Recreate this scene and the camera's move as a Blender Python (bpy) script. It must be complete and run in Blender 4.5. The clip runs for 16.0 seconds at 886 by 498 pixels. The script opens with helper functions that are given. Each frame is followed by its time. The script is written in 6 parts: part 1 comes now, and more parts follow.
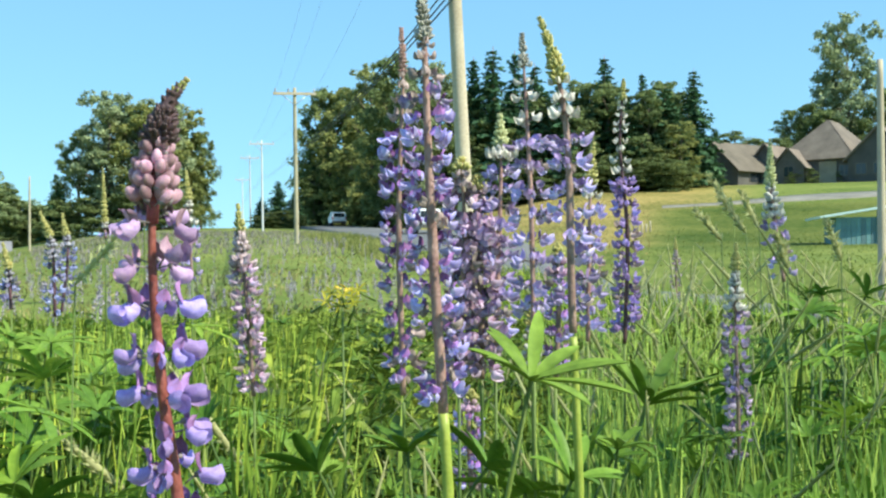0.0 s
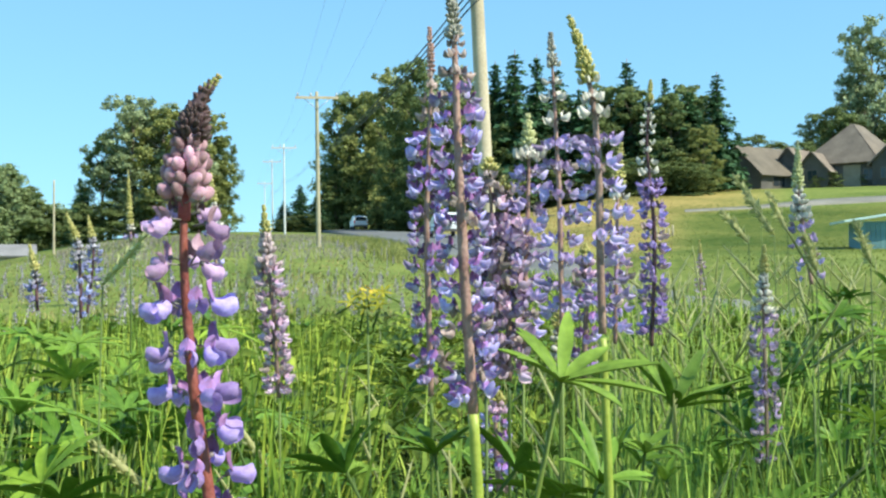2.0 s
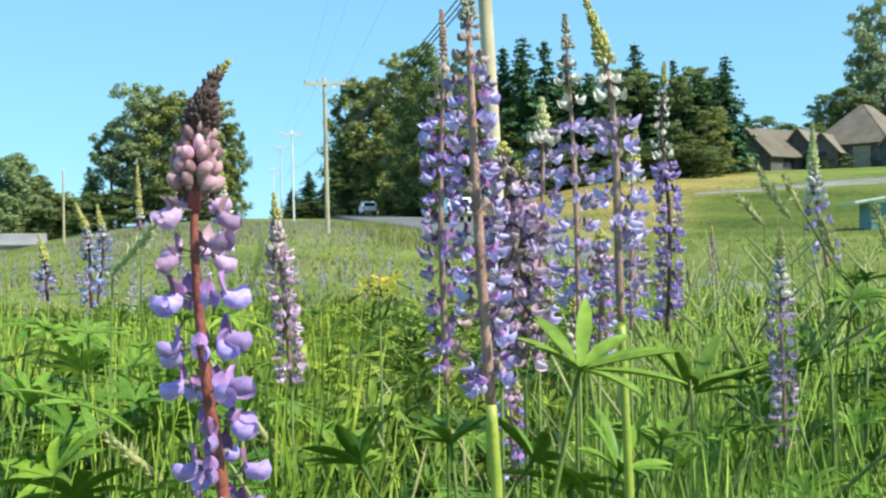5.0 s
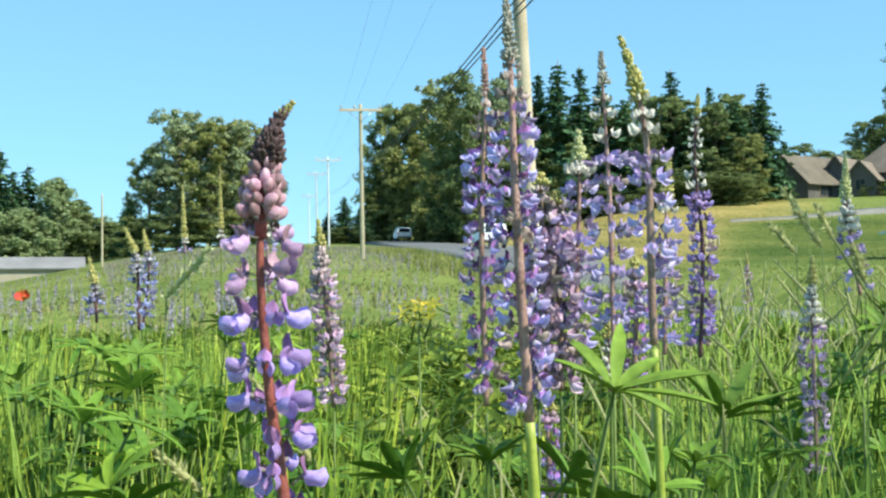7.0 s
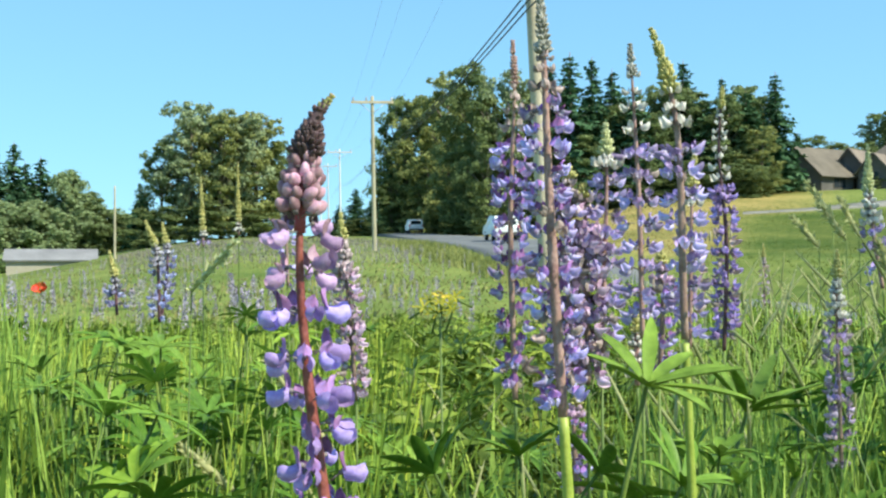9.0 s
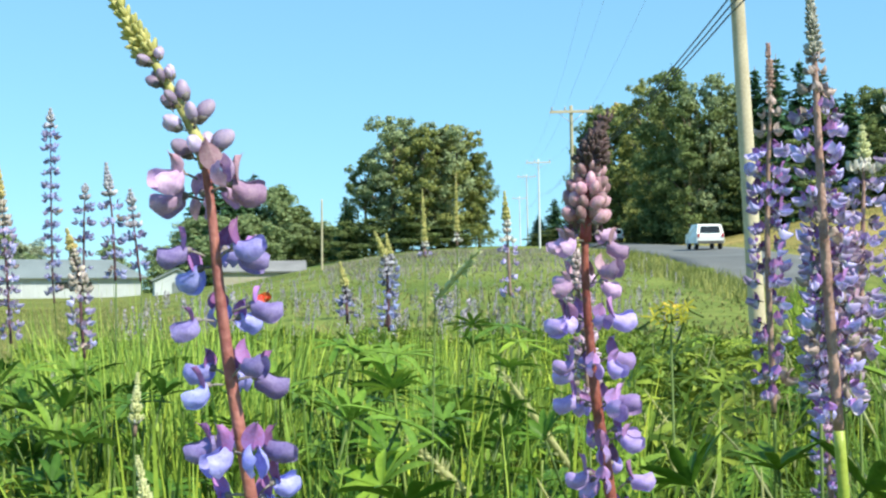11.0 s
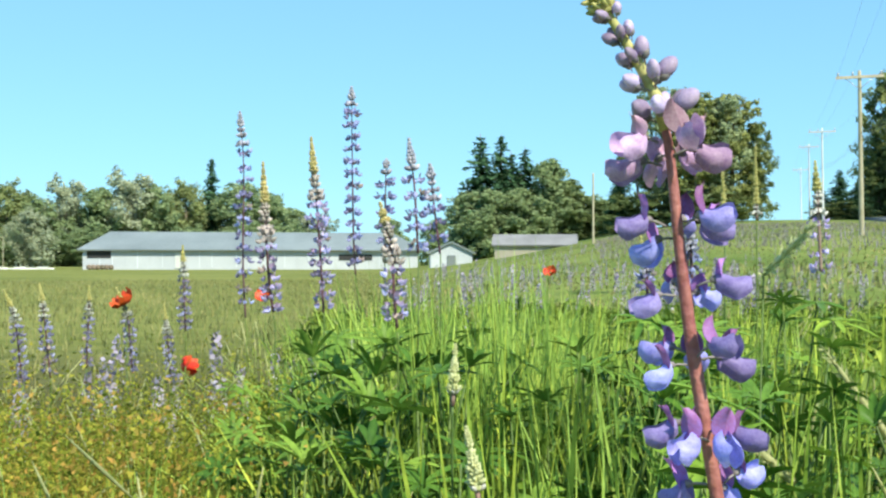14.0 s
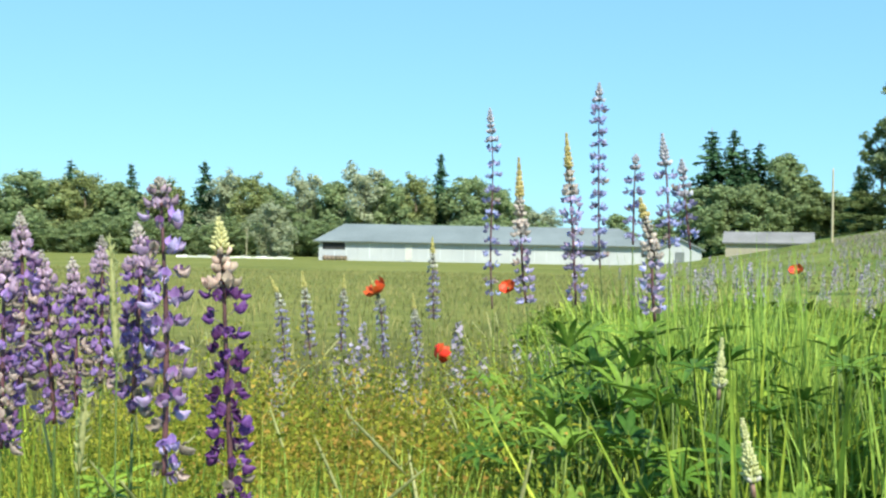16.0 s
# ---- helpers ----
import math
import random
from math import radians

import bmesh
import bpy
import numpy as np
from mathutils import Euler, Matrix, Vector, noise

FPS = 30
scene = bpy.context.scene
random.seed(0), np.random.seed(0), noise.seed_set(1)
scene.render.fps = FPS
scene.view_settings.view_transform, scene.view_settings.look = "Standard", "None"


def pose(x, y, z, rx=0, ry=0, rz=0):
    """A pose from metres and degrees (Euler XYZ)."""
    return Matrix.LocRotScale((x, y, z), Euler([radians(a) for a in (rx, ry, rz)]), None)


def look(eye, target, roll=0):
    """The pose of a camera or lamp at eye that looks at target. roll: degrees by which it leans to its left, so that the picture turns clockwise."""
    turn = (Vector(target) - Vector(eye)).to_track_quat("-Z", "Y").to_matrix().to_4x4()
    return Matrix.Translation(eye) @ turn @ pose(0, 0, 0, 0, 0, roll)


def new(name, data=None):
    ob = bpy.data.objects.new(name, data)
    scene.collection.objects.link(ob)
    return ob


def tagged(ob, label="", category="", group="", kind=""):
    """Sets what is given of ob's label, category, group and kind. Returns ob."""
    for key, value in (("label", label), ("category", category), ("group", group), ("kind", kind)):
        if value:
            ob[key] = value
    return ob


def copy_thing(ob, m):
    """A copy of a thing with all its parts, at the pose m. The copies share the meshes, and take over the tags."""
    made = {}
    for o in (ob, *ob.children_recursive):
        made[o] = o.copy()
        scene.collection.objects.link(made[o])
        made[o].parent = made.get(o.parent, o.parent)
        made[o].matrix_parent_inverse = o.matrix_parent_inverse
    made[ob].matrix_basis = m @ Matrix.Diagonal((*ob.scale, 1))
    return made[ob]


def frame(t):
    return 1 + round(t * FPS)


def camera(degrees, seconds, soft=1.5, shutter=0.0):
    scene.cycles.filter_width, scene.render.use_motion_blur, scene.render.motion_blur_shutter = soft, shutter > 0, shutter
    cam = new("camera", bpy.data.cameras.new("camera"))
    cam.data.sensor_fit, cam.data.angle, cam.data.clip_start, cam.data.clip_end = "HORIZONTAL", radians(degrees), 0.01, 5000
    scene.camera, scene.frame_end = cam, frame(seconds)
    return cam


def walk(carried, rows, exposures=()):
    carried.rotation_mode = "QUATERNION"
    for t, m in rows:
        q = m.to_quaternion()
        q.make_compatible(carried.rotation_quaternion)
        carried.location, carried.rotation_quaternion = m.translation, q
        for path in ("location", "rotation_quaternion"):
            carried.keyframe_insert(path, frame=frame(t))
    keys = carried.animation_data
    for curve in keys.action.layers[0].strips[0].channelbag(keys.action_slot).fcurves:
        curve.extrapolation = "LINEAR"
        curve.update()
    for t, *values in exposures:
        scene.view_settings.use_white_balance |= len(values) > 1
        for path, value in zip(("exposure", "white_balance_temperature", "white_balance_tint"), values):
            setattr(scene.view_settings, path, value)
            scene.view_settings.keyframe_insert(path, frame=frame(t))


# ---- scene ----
# camera and its way
cam = camera(42.81, 16.0, 2.35, 0.0)
EXPOSE, TINT = 0.78, -2.0
ROWS = [
    (0, -0.0, 0.0, 1.0, 0.0, 0.95, -0.35),
    (0.5, -0.0011, 0.0099, 1.0011, -0.53, 0.42, -0.7),
    (1, -0.0026, 0.0099, 0.9997, -1.08, 0.51, -0.6),
    (1.5, -0.0041, 0.0066, 0.9988, -1.06, 0.78, -0.18),
    (2, -0.0056, 0.0049, 0.9972, -1.09, 1.15, -0.25),
    (2.5, -0.0036, 0.007, 0.998, -1.23, 0.34, -0.58),
    (3, 0.0005, 0.0122, 1.0009, -1.01, 0.37, -0.67),
    (3.2, 0.0003, 0.013, 1.0009, -1.5, 0.46, -0.68),
    (5.3, -0.0115, 0.0215, 0.9993, -1.56, 0.35, -0.79),
    (5.5, -0.012, 0.0208, 0.9993, -1.61, 0.27, -0.8),
    (6, -0.0125, -0.0036, 0.9987, -2.38, 0.98, -0.74),
    (6.5, -0.0118, -0.0186, 1.0006, -2.55, 1.4, -0.6),
    (7, -0.0144, -0.0255, 0.9988, -3.29, 1.73, -0.41),
    (7.5, -0.0212, -0.0197, 0.9954, -3.38, 1.94, -0.36),
    (8, -0.011, -0.011, 0.9999, -3.31, 1.52, -0.36),
    (8.2, -0.013, -0.012, 1.0, -3.31, 1.17, -0.37),
    (10.3, -0.061, -0.0385, 1.0007, -9.2, 1.84, -0.05),
    (10.5, -0.0645, -0.0387, 1.0007, -10.69, 1.83, -0.01),
    (11, -0.0731, -0.034, 0.9997, -13.93, 1.92, -0.44),
    (11.5, -0.100, -0.041, 1.0005, -15.96, 1.66, 0.02),
    (12, -0.091, -0.019, 0.9992, -17.78, 1.25, -0.19),
    (12.5, -0.1061, -0.0074, 1.0002, -19.04, 0.54, -0.34),
    (13, -0.1082, -0.0103, 0.9997, -20.87, 0.4, -0.22),
    (13.5, -0.1179, -0.0177, 0.998, -24.42, 0.28, -0.25),
    (14, -0.1313, -0.0299, 0.9995, -27.59, 0.64, 0.04),
    (14.5, -0.1425, -0.0391, 1.0005, -30.74, 0.69, 0.45),
    (15, -0.144, -0.0604, 1.0029, -34.25, 0.58, 0.47),
    (15.5, -0.1492, -0.0812, 1.0004, -36.93, 0.5, 0.62),
    (16, -0.1491, -0.0978, 0.9963, -38.98, 0.27, 1.06),
]


def aimed(x, y, z, yaw, pitch, roll):
    a, b = radians(yaw), radians(pitch)
    way = Vector((math.sin(a) * math.cos(b), math.cos(a) * math.cos(b), math.sin(b)))
    return look((x, y, z), Vector((x, y, z)) + way * 10, roll)


walk(cam, [(r[0], aimed(*r[1:])) for r in ROWS], [(0, EXPOSE, 6580, TINT), (16, EXPOSE, 6580, TINT)])

# sky and sun: high, from the right and a little behind
SUN_BEARING, SUN_HEIGHT = 118.0, 46.0
world = bpy.data.worlds.new("sky")
scene.world = world
world.use_nodes = True
wn = world.node_tree.nodes
sky = wn.new("ShaderNodeTexSky")
sky.sky_type, sky.sun_disc = "NISHITA", False
sky.sun_elevation, sky.sun_rotation = radians(SUN_HEIGHT), radians(SUN_BEARING)
sky.altitude = 300
sky.air_density, sky.dust_density, sky.ozone_density = 1.0, 0.0, 2.0
wn["Background"].inputs[1].default_value = 0.235
soft, tint = wn.new("ShaderNodeGamma"), wn.new("ShaderNodeMix")
soft.inputs["Gamma"].default_value = 0.42
tint.data_type, tint.blend_type = "RGBA", "MULTIPLY"
tint.inputs["Factor"].default_value, tint.inputs["B"].default_value = 1.0, (0.585, 0.99, 1.38, 1)
world.node_tree.links.new(sky.outputs[0], soft.inputs["Color"])
world.node_tree.links.new(soft.outputs[0], tint.inputs["A"])
world.node_tree.links.new(tint.outputs["Result"], wn["Background"].inputs[0])
lamp = bpy.data.lights.new("sun", "SUN")
lamp.energy, lamp.angle, lamp.color = 4.4, radians(0.53), (1.0, 0.92, 0.78)
sun = new("sun", lamp)
sa, sb = radians(SUN_BEARING), radians(SUN_HEIGHT)
sun.matrix_world = look((math.sin(sa) * math.cos(sb) * 50, math.cos(sa) * math.cos(sb) * 50, math.sin(sb) * 50), (0, 0, 0))


# ---- materials ----
def mat(name, base, rough=0.6, vary=0.25, scale=8.0, fine=60.0, second=None, bump=0.0, leafy=0.0, pick="object", metal=0.0, spread=0.12, gloss=0.5):
    """A surface with variation at two scales and from piece to piece. leafy: how much light passes through."""
    m = bpy.data.materials.new(name)
    m.use_nodes = True
    n, l = m.node_tree.nodes, m.node_tree.links
    bs = n["Principled BSDF"]
    bs.inputs["Roughness"].default_value, bs.inputs["Metallic"].default_value = rough, metal
    bs.inputs["Specular IOR Level"].default_value = gloss
    co = n.new("ShaderNodeTexCoord")
    a, b = n.new("ShaderNodeTexNoise"), n.new("ShaderNodeTexNoise")
    a.inputs["Scale"].default_value, b.inputs["Scale"].default_value = scale, fine
    a.inputs["Detail"].default_value, b.inputs["Detail"].default_value = 3, 2
    for t in (a, b):
        l.new(co.outputs["Object"], t.inputs["Vector"])
    mix = n.new("ShaderNodeMix")
    mix.data_type = "RGBA"
    second = second or tuple(min(1, c * (1 + vary * 1.6)) for c in base)
    mix.inputs["A"].default_value = (*[c * (1 - vary) for c in base], 1)
    mix.inputs["B"].default_value = (*second, 1)
    ramp = n.new("ShaderNodeMapRange")
    ramp.inputs["From Min"].default_value, ramp.inputs["From Max"].default_value = 0.32, 0.68
    add = n.new("ShaderNodeMath")
    add.operation = "MULTIPLY_ADD"
    l.new(b.outputs["Fac"], add.inputs[0])
    add.inputs[1].default_value = 0.4
    off = n.new("ShaderNodeMath")
    off.operation = "MULTIPLY_ADD"
    l.new(a.outputs["Fac"], off.inputs[0])
    off.inputs[1].default_value, off.inputs[2].default_value = 0.6, 0.0
    l.new(off.outputs[0], add.inputs[2])
    l.new(add.outputs[0], ramp.inputs["Value"])
    l.new(ramp.outputs[0], mix.inputs["Factor"])
    hsv = n.new("ShaderNodeHueSaturation")
    l.new(mix.outputs["Result"], hsv.inputs["Color"])
    if pick == "island":
        src = n.new("ShaderNodeNewGeometry").outputs["Random Per Island"]
    else:
        src = n.new("ShaderNodeObjectInfo").outputs["Random"]
    val = n.new("ShaderNodeMapRange")
    l.new(src, val.inputs["Value"])
    val.inputs["To Min"].default_value, val.inputs["To Max"].default_value = 1 - spread * 2.2, 1 + spread * 2.2
    l.new(val.outputs[0], hsv.inputs["Value"])
    hue = n.new("ShaderNodeMapRange")
    l.new(src, hue.inputs["Value"])
    hue.inputs["To Min"].default_value, hue.inputs["To Max"].default_value = 0.5 + spread * 0.12, 0.5 - spread * 0.12
    l.new(hue.outputs[0], hsv.inputs["Hue"])
    l.new(hsv.outputs[0], bs.inputs["Base Color"])
    if bump:
        bp = n.new("ShaderNodeBump")
        bp.inputs["Strength"].default_value, bp.inputs["Distance"].default_value = bump, 0.02
        l.new(add.outputs[0], bp.inputs["Height"])
        l.new(bp.outputs[0], bs.inputs["Normal"])
    if leafy:
        tr, ms = n.new("ShaderNodeBsdfTranslucent"), n.new("ShaderNodeMixShader")
        l.new(hsv.outputs[0], tr.inputs["Color"])
        ms.inputs[0].default_value = leafy
        l.new(bs.outputs[0], ms.inputs[1])
        l.new(tr.outputs[0], ms.inputs[2])
        l.new(ms.outputs[0], n["Material Output"].inputs["Surface"])
    return m


GRASS = mat("grass_blade", (0.055, 0.115, 0.014), 0.6, 0.35, 1.6, 30, (0.40, 0.54, 0.08), leafy=0.13, pick="island", spread=0.32, gloss=0.12)
GRASS_MID = mat("meadow_blade", (0.19, 0.225, 0.055), 0.6, 0.25, 0.5, 6, (0.37, 0.37, 0.13), leafy=0.3, pick="island", spread=0.14, gloss=0.2)
GRASS_FAR = mat("grass_tuft", (0.17, 0.205, 0.05), 0.7, 0.3, 0.3, 4, (0.37, 0.34, 0.13), leafy=0.3, pick="island", spread=0.2)
BANK_GRASS = mat("bank_grass_blade", (0.075, 0.13, 0.014), 0.6, 0.3, 0.12, 1.5, (0.19, 0.235, 0.03), leafy=0.3, pick="island", spread=0.2)
EAR = mat("grass_ear", (0.42, 0.46, 0.18), 0.7, 0.2, 20, 200, (0.58, 0.56, 0.28), leafy=0.4, pick="island", spread=0.12)
LEAF = mat("lupine_leaf", (0.085, 0.175, 0.026), 0.48, 0.3, 12, 120, (0.18, 0.31, 0.05), bump=0.1, leafy=0.18, spread=0.18, gloss=0.16)
LEAF_LIGHT = mat("lupine_leaf_young", (0.13, 0.26, 0.03), 0.46, 0.25, 12, 120, (0.24, 0.38, 0.055), bump=0.1, leafy=0.22, spread=0.16, gloss=0.2)
WEED = mat("weed_leaf", (0.19, 0.29, 0.035), 0.7, 0.3, 4, 40, (0.40, 0.36, 0.05), leafy=0.35, pick="island", spread=0.22, gloss=0.15)
STEM_PINK = mat("rachis_pink", (0.30, 0.085, 0.085), 0.5, 0.3, 60, 400, (0.44, 0.18, 0.15), bump=0.15)
STEM_RED = mat("rachis_red", (0.26, 0.045, 0.048), 0.5, 0.3, 60, 400, (0.38, 0.11, 0.09), bump=0.15)
STEM_BROWN = mat("rachis_brown", (0.28, 0.155, 0.135), 0.55, 0.25, 60, 400, (0.40, 0.265, 0.22), bump=0.15)
STEM_DARK = mat("rachis_dark", (0.07, 0.03, 0.05), 0.5, 0.3, 60, 400, (0.16, 0.07, 0.08), bump=0.15)
STEM_LIGHT = mat("stem_yellow_green", (0.38, 0.46, 0.06), 0.45, 0.2, 50, 300, (0.48, 0.52, 0.10), bump=0.1)
STEM_GREEN = mat("stem_green", (0.08, 0.14, 0.022), 0.6, 0.25, 50, 300, (0.14, 0.20, 0.035), bump=0.1)
CALYX = mat("calyx", (0.30, 0.24, 0.26), 0.6, 0.3, 200, 900, (0.42, 0.40, 0.34), spread=0.15)
CALYX_VIOLET = mat("calyx_violet", (0.17, 0.12, 0.19), 0.6, 0.3, 200, 900, (0.26, 0.24, 0.20), spread=0.15)
TIP = mat("bud_tip", (0.44, 0.43, 0.13), 0.6, 0.25, 80, 700, (0.62, 0.56, 0.22), leafy=0.15, pick="island", spread=0.15)
TIP_DARK = mat("bud_tip_dark", (0.13, 0.11, 0.06), 0.6, 0.35, 60, 600, (0.36, 0.38, 0.06), leafy=0.1, pick="island", spread=0.2)
BUD_GREEN = mat("bud_pale_green", (0.58, 0.60, 0.26), 0.6, 0.2, 100, 700, (0.68, 0.68, 0.40), leafy=0.2, pick="island", spread=0.08)
BUD_PALE = mat("bud_pale", (0.66, 0.60, 0.62), 0.5, 0.15, 100, 700, (0.74, 0.70, 0.60), leafy=0.2, spread=0.1)


FADED = mat("withered_petal", (0.30, 0.21, 0.19), 0.7, 0.3, 120, 900, (0.50, 0.40, 0.38), leafy=0.2, spread=0.2)


def petal(name, base, second, pale=True):
    """Petals paler where they join the stalk, veined along their length."""
    m = mat(name, base, 0.5, 0.22, 160, 900, second, bump=0.08, leafy=0.26, spread=0.2, gloss=0.25)
    if not pale:
        return m
    n, l = m.node_tree.nodes, m.node_tree.links
    co, sep, mr, mix = n.new("ShaderNodeTexCoord"), n.new("ShaderNodeSeparateXYZ"), n.new("ShaderNodeMapRange"), n.new("ShaderNodeMix")
    mix.data_type = "RGBA"
    l.new(co.outputs["Object"], sep.inputs[0])
    l.new(sep.outputs["X"], mr.inputs["Value"])
    mr.inputs["From Min"].default_value, mr.inputs["From Max"].default_value = 0.001, 0.0065
    hsv = next(x for x in n if x.bl_idname == "ShaderNodeHueSaturation")
    l.new(mr.outputs[0], mix.inputs["Factor"])
    mix.inputs["A"].default_value = (*[0.35 * c + 0.48 for c in second], 1)
    l.new(hsv.outputs[0], mix.inputs["B"])
    for k in [k for k in l if k.from_node == hsv and k.to_node != mix]:
        l.new(mix.outputs["Result"], k.to_socket)
    return m


# colour sets: wing petals, banner, bud, tip, rachis
BLUE = (petal("wing_blue", (0.40, 0.32, 0.72), (0.62, 0.53, 0.84)), petal("banner_pink", (0.56, 0.19, 0.44), (0.38, 0.24, 0.66), False),
        petal("bud_lilac", (0.58, 0.40, 0.62), (0.72, 0.50, 0.60), False), TIP, STEM_BROWN)
VIOLET = (petal("wing_violet", (0.40, 0.27, 0.72), (0.58, 0.43, 0.80), False), petal("banner_rose", (0.50, 0.20, 0.42), (0.42, 0.26, 0.60), False),
          petal("bud_rose", (0.46, 0.24, 0.36), (0.68, 0.42, 0.48), False), TIP_DARK, STEM_RED)
LAVENDER = (petal("wing_lavender", (0.44, 0.35, 0.72), (0.67, 0.56, 0.84)), petal("banner_lavender", (0.40, 0.26, 0.64), (0.58, 0.44, 0.72), False),
            BUD_PALE, TIP, STEM_BROWN)
MAUVE = (petal("wing_mauve", (0.64, 0.44, 0.64), (0.80, 0.63, 0.76)), petal("banner_mauve", (0.52, 0.28, 0.46), (0.60, 0.42, 0.56), False),
         petal("bud_mauve", (0.58, 0.44, 0.52), (0.68, 0.54, 0.54), False), TIP, STEM_BROWN)
PURPLE = (petal("wing_purple", (0.24, 0.14, 0.40), (0.40, 0.27, 0.54), False), petal("banner_purple", (0.26, 0.12, 0.42), (0.38, 0.22, 0.52), False),
          petal("bud_purple", (0.40, 0.26, 0.48), (0.54, 0.40, 0.50), False), TIP, STEM_DARK)
DARK = (petal("wing_dark", (0.09, 0.022, 0.16), (0.27, 0.11, 0.40), False), petal("banner_dark", (0.07, 0.018, 0.12), (0.20, 0.08, 0.30), False),
        petal("bud_peach", (0.56, 0.38, 0.36), (0.68, 0.54, 0.44), False), mat("bud_tip_cream", (0.56, 0.55, 0.22), 0.6, 0.25, 80, 700, (0.72, 0.68, 0.38), leafy=0.15, pick="island", spread=0.12), STEM_DARK)
SKYBLUE = (petal("wing_sky", (0.36, 0.35, 0.66), (0.48, 0.47, 0.75), False), petal("banner_sky", (0.28, 0.28, 0.58), (0.42, 0.40, 0.66), False),
           petal("bud_sky", (0.48, 0.45, 0.60), (0.58, 0.54, 0.60), False), TIP, STEM_DARK)
MUTED = (petal("wing_muted", (0.34, 0.32, 0.52), (0.46, 0.43, 0.60), False), petal("banner_muted", (0.27, 0.25, 0.44), (0.38, 0.35, 0.52), False),
         petal("bud_muted", (0.46, 0.46, 0.44), (0.56, 0.55, 0.46), False), TIP, STEM_DARK)
PALEBLUE = (petal("wing_pale_blue", (0.42, 0.38, 0.74), (0.60, 0.54, 0.80)), petal("banner_pale_blue", (0.46, 0.34, 0.62), (0.58, 0.46, 0.68), False),
            petal("bud_straw", (0.50, 0.42, 0.46), (0.62, 0.54, 0.44), False), mat("bud_tip_ochre", (0.40, 0.34, 0.13), 0.6, 0.25, 80, 700, (0.56, 0.47, 0.20), pick="island", spread=0.15), STEM_DARK)
ROSY = (petal("wing_rosy", (0.46, 0.27, 0.56), (0.64, 0.44, 0.64), False), petal("banner_rosy", (0.56, 0.28, 0.46), (0.68, 0.46, 0.56), False), BUD_PALE, TIP, STEM_PINK)

BARK = mat("bark", (0.13, 0.10, 0.075), 0.85, 0.3, 4, 30, (0.24, 0.19, 0.14), bump=0.4)
LEAVES_A = mat("tree_leaves", (0.16, 0.21, 0.08), 0.85, 0.3, 0.25, 3, (0.26, 0.32, 0.13), leafy=0.36, pick="island", spread=0.11, gloss=0.12)
# far-wood leaves: distance haze is put into this pale colour
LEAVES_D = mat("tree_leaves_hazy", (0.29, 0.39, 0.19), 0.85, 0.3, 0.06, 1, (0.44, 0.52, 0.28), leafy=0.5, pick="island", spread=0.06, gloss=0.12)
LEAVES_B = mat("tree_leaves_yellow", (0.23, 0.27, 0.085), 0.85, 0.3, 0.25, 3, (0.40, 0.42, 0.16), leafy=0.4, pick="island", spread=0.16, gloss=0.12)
LEAVES_C = mat("tree_leaves_grey", (0.24, 0.30, 0.15), 0.85, 0.25, 0.25, 3, (0.38, 0.44, 0.25), leafy=0.28, pick="island", spread=0.14, gloss=0.12)
# paler kinds of the far wood: species colour with some distance haze in it
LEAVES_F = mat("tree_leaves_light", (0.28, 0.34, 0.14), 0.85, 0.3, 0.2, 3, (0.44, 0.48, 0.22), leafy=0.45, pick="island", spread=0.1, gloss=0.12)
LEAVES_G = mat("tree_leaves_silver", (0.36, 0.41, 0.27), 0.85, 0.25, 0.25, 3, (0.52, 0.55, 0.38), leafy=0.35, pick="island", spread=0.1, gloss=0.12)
NEEDLES = mat("conifer_needles", (0.06, 0.14, 0.072), 0.85, 0.3, 0.3, 3, (0.11, 0.21, 0.10), leafy=0.2, pick="island", spread=0.16, gloss=0.12)
# wood of the far poles, its colour paled for distance haze
POLE_HAZED = mat("silvered_pole_wood", (0.56, 0.57, 0.60), 0.8, 0.1, 1.2, 25, (0.66, 0.67, 0.70), bump=0.2)
POLE_WOOD = mat("weathered_pole_wood", (0.37, 0.315, 0.21), 0.8, 0.18, 1.2, 25, (0.51, 0.455, 0.33), bump=0.3)
ARM_WOOD = mat("crossarm_wood", (0.34, 0.28, 0.20), 0.8, 0.2, 3, 40, bump=0.2)
WIRE_FAR = mat("grey_wire", (0.25, 0.28, 0.32), 0.5, 0.1, 3, 30)
WIRE = mat("black_cable", (0.02, 0.022, 0.028), 0.5, 0.2, 3, 30)
STEEL = mat("galvanised_steel", (0.45, 0.46, 0.47), 0.45, 0.15, 6, 60, metal=0.7)
ROAD = mat("asphalt", (0.16, 0.16, 0.165), 0.9, 0.2, 0.35, 9, (0.25, 0.25, 0.255), bump=0.2)
GRAVEL = mat("gravel_drive", (0.15, 0.145, 0.12), 0.95, 0.3, 0.5, 9, (0.24, 0.225, 0.19), bump=0.3)
WALL_WHITE = mat("white_sheet_wall", (0.50, 0.53, 0.58), 0.6, 0.1, 0.3, 6, (0.60, 0.63, 0.67))
ROOF_METAL = mat("grey_metal_roof", (0.15, 0.17, 0.18), 0.6, 0.2, 0.2, 5, (0.20, 0.22, 0.235))
ROOF_SHINGLE = mat("taupe_shingles", (0.15, 0.122, 0.10), 0.9, 0.25, 0.7, 9, (0.22, 0.18, 0.145), bump=0.3)
WALL_DARK = mat("dark_timber_wall", (0.09, 0.085, 0.085), 0.8, 0.2, 0.8, 12, (0.14, 0.13, 0.125))
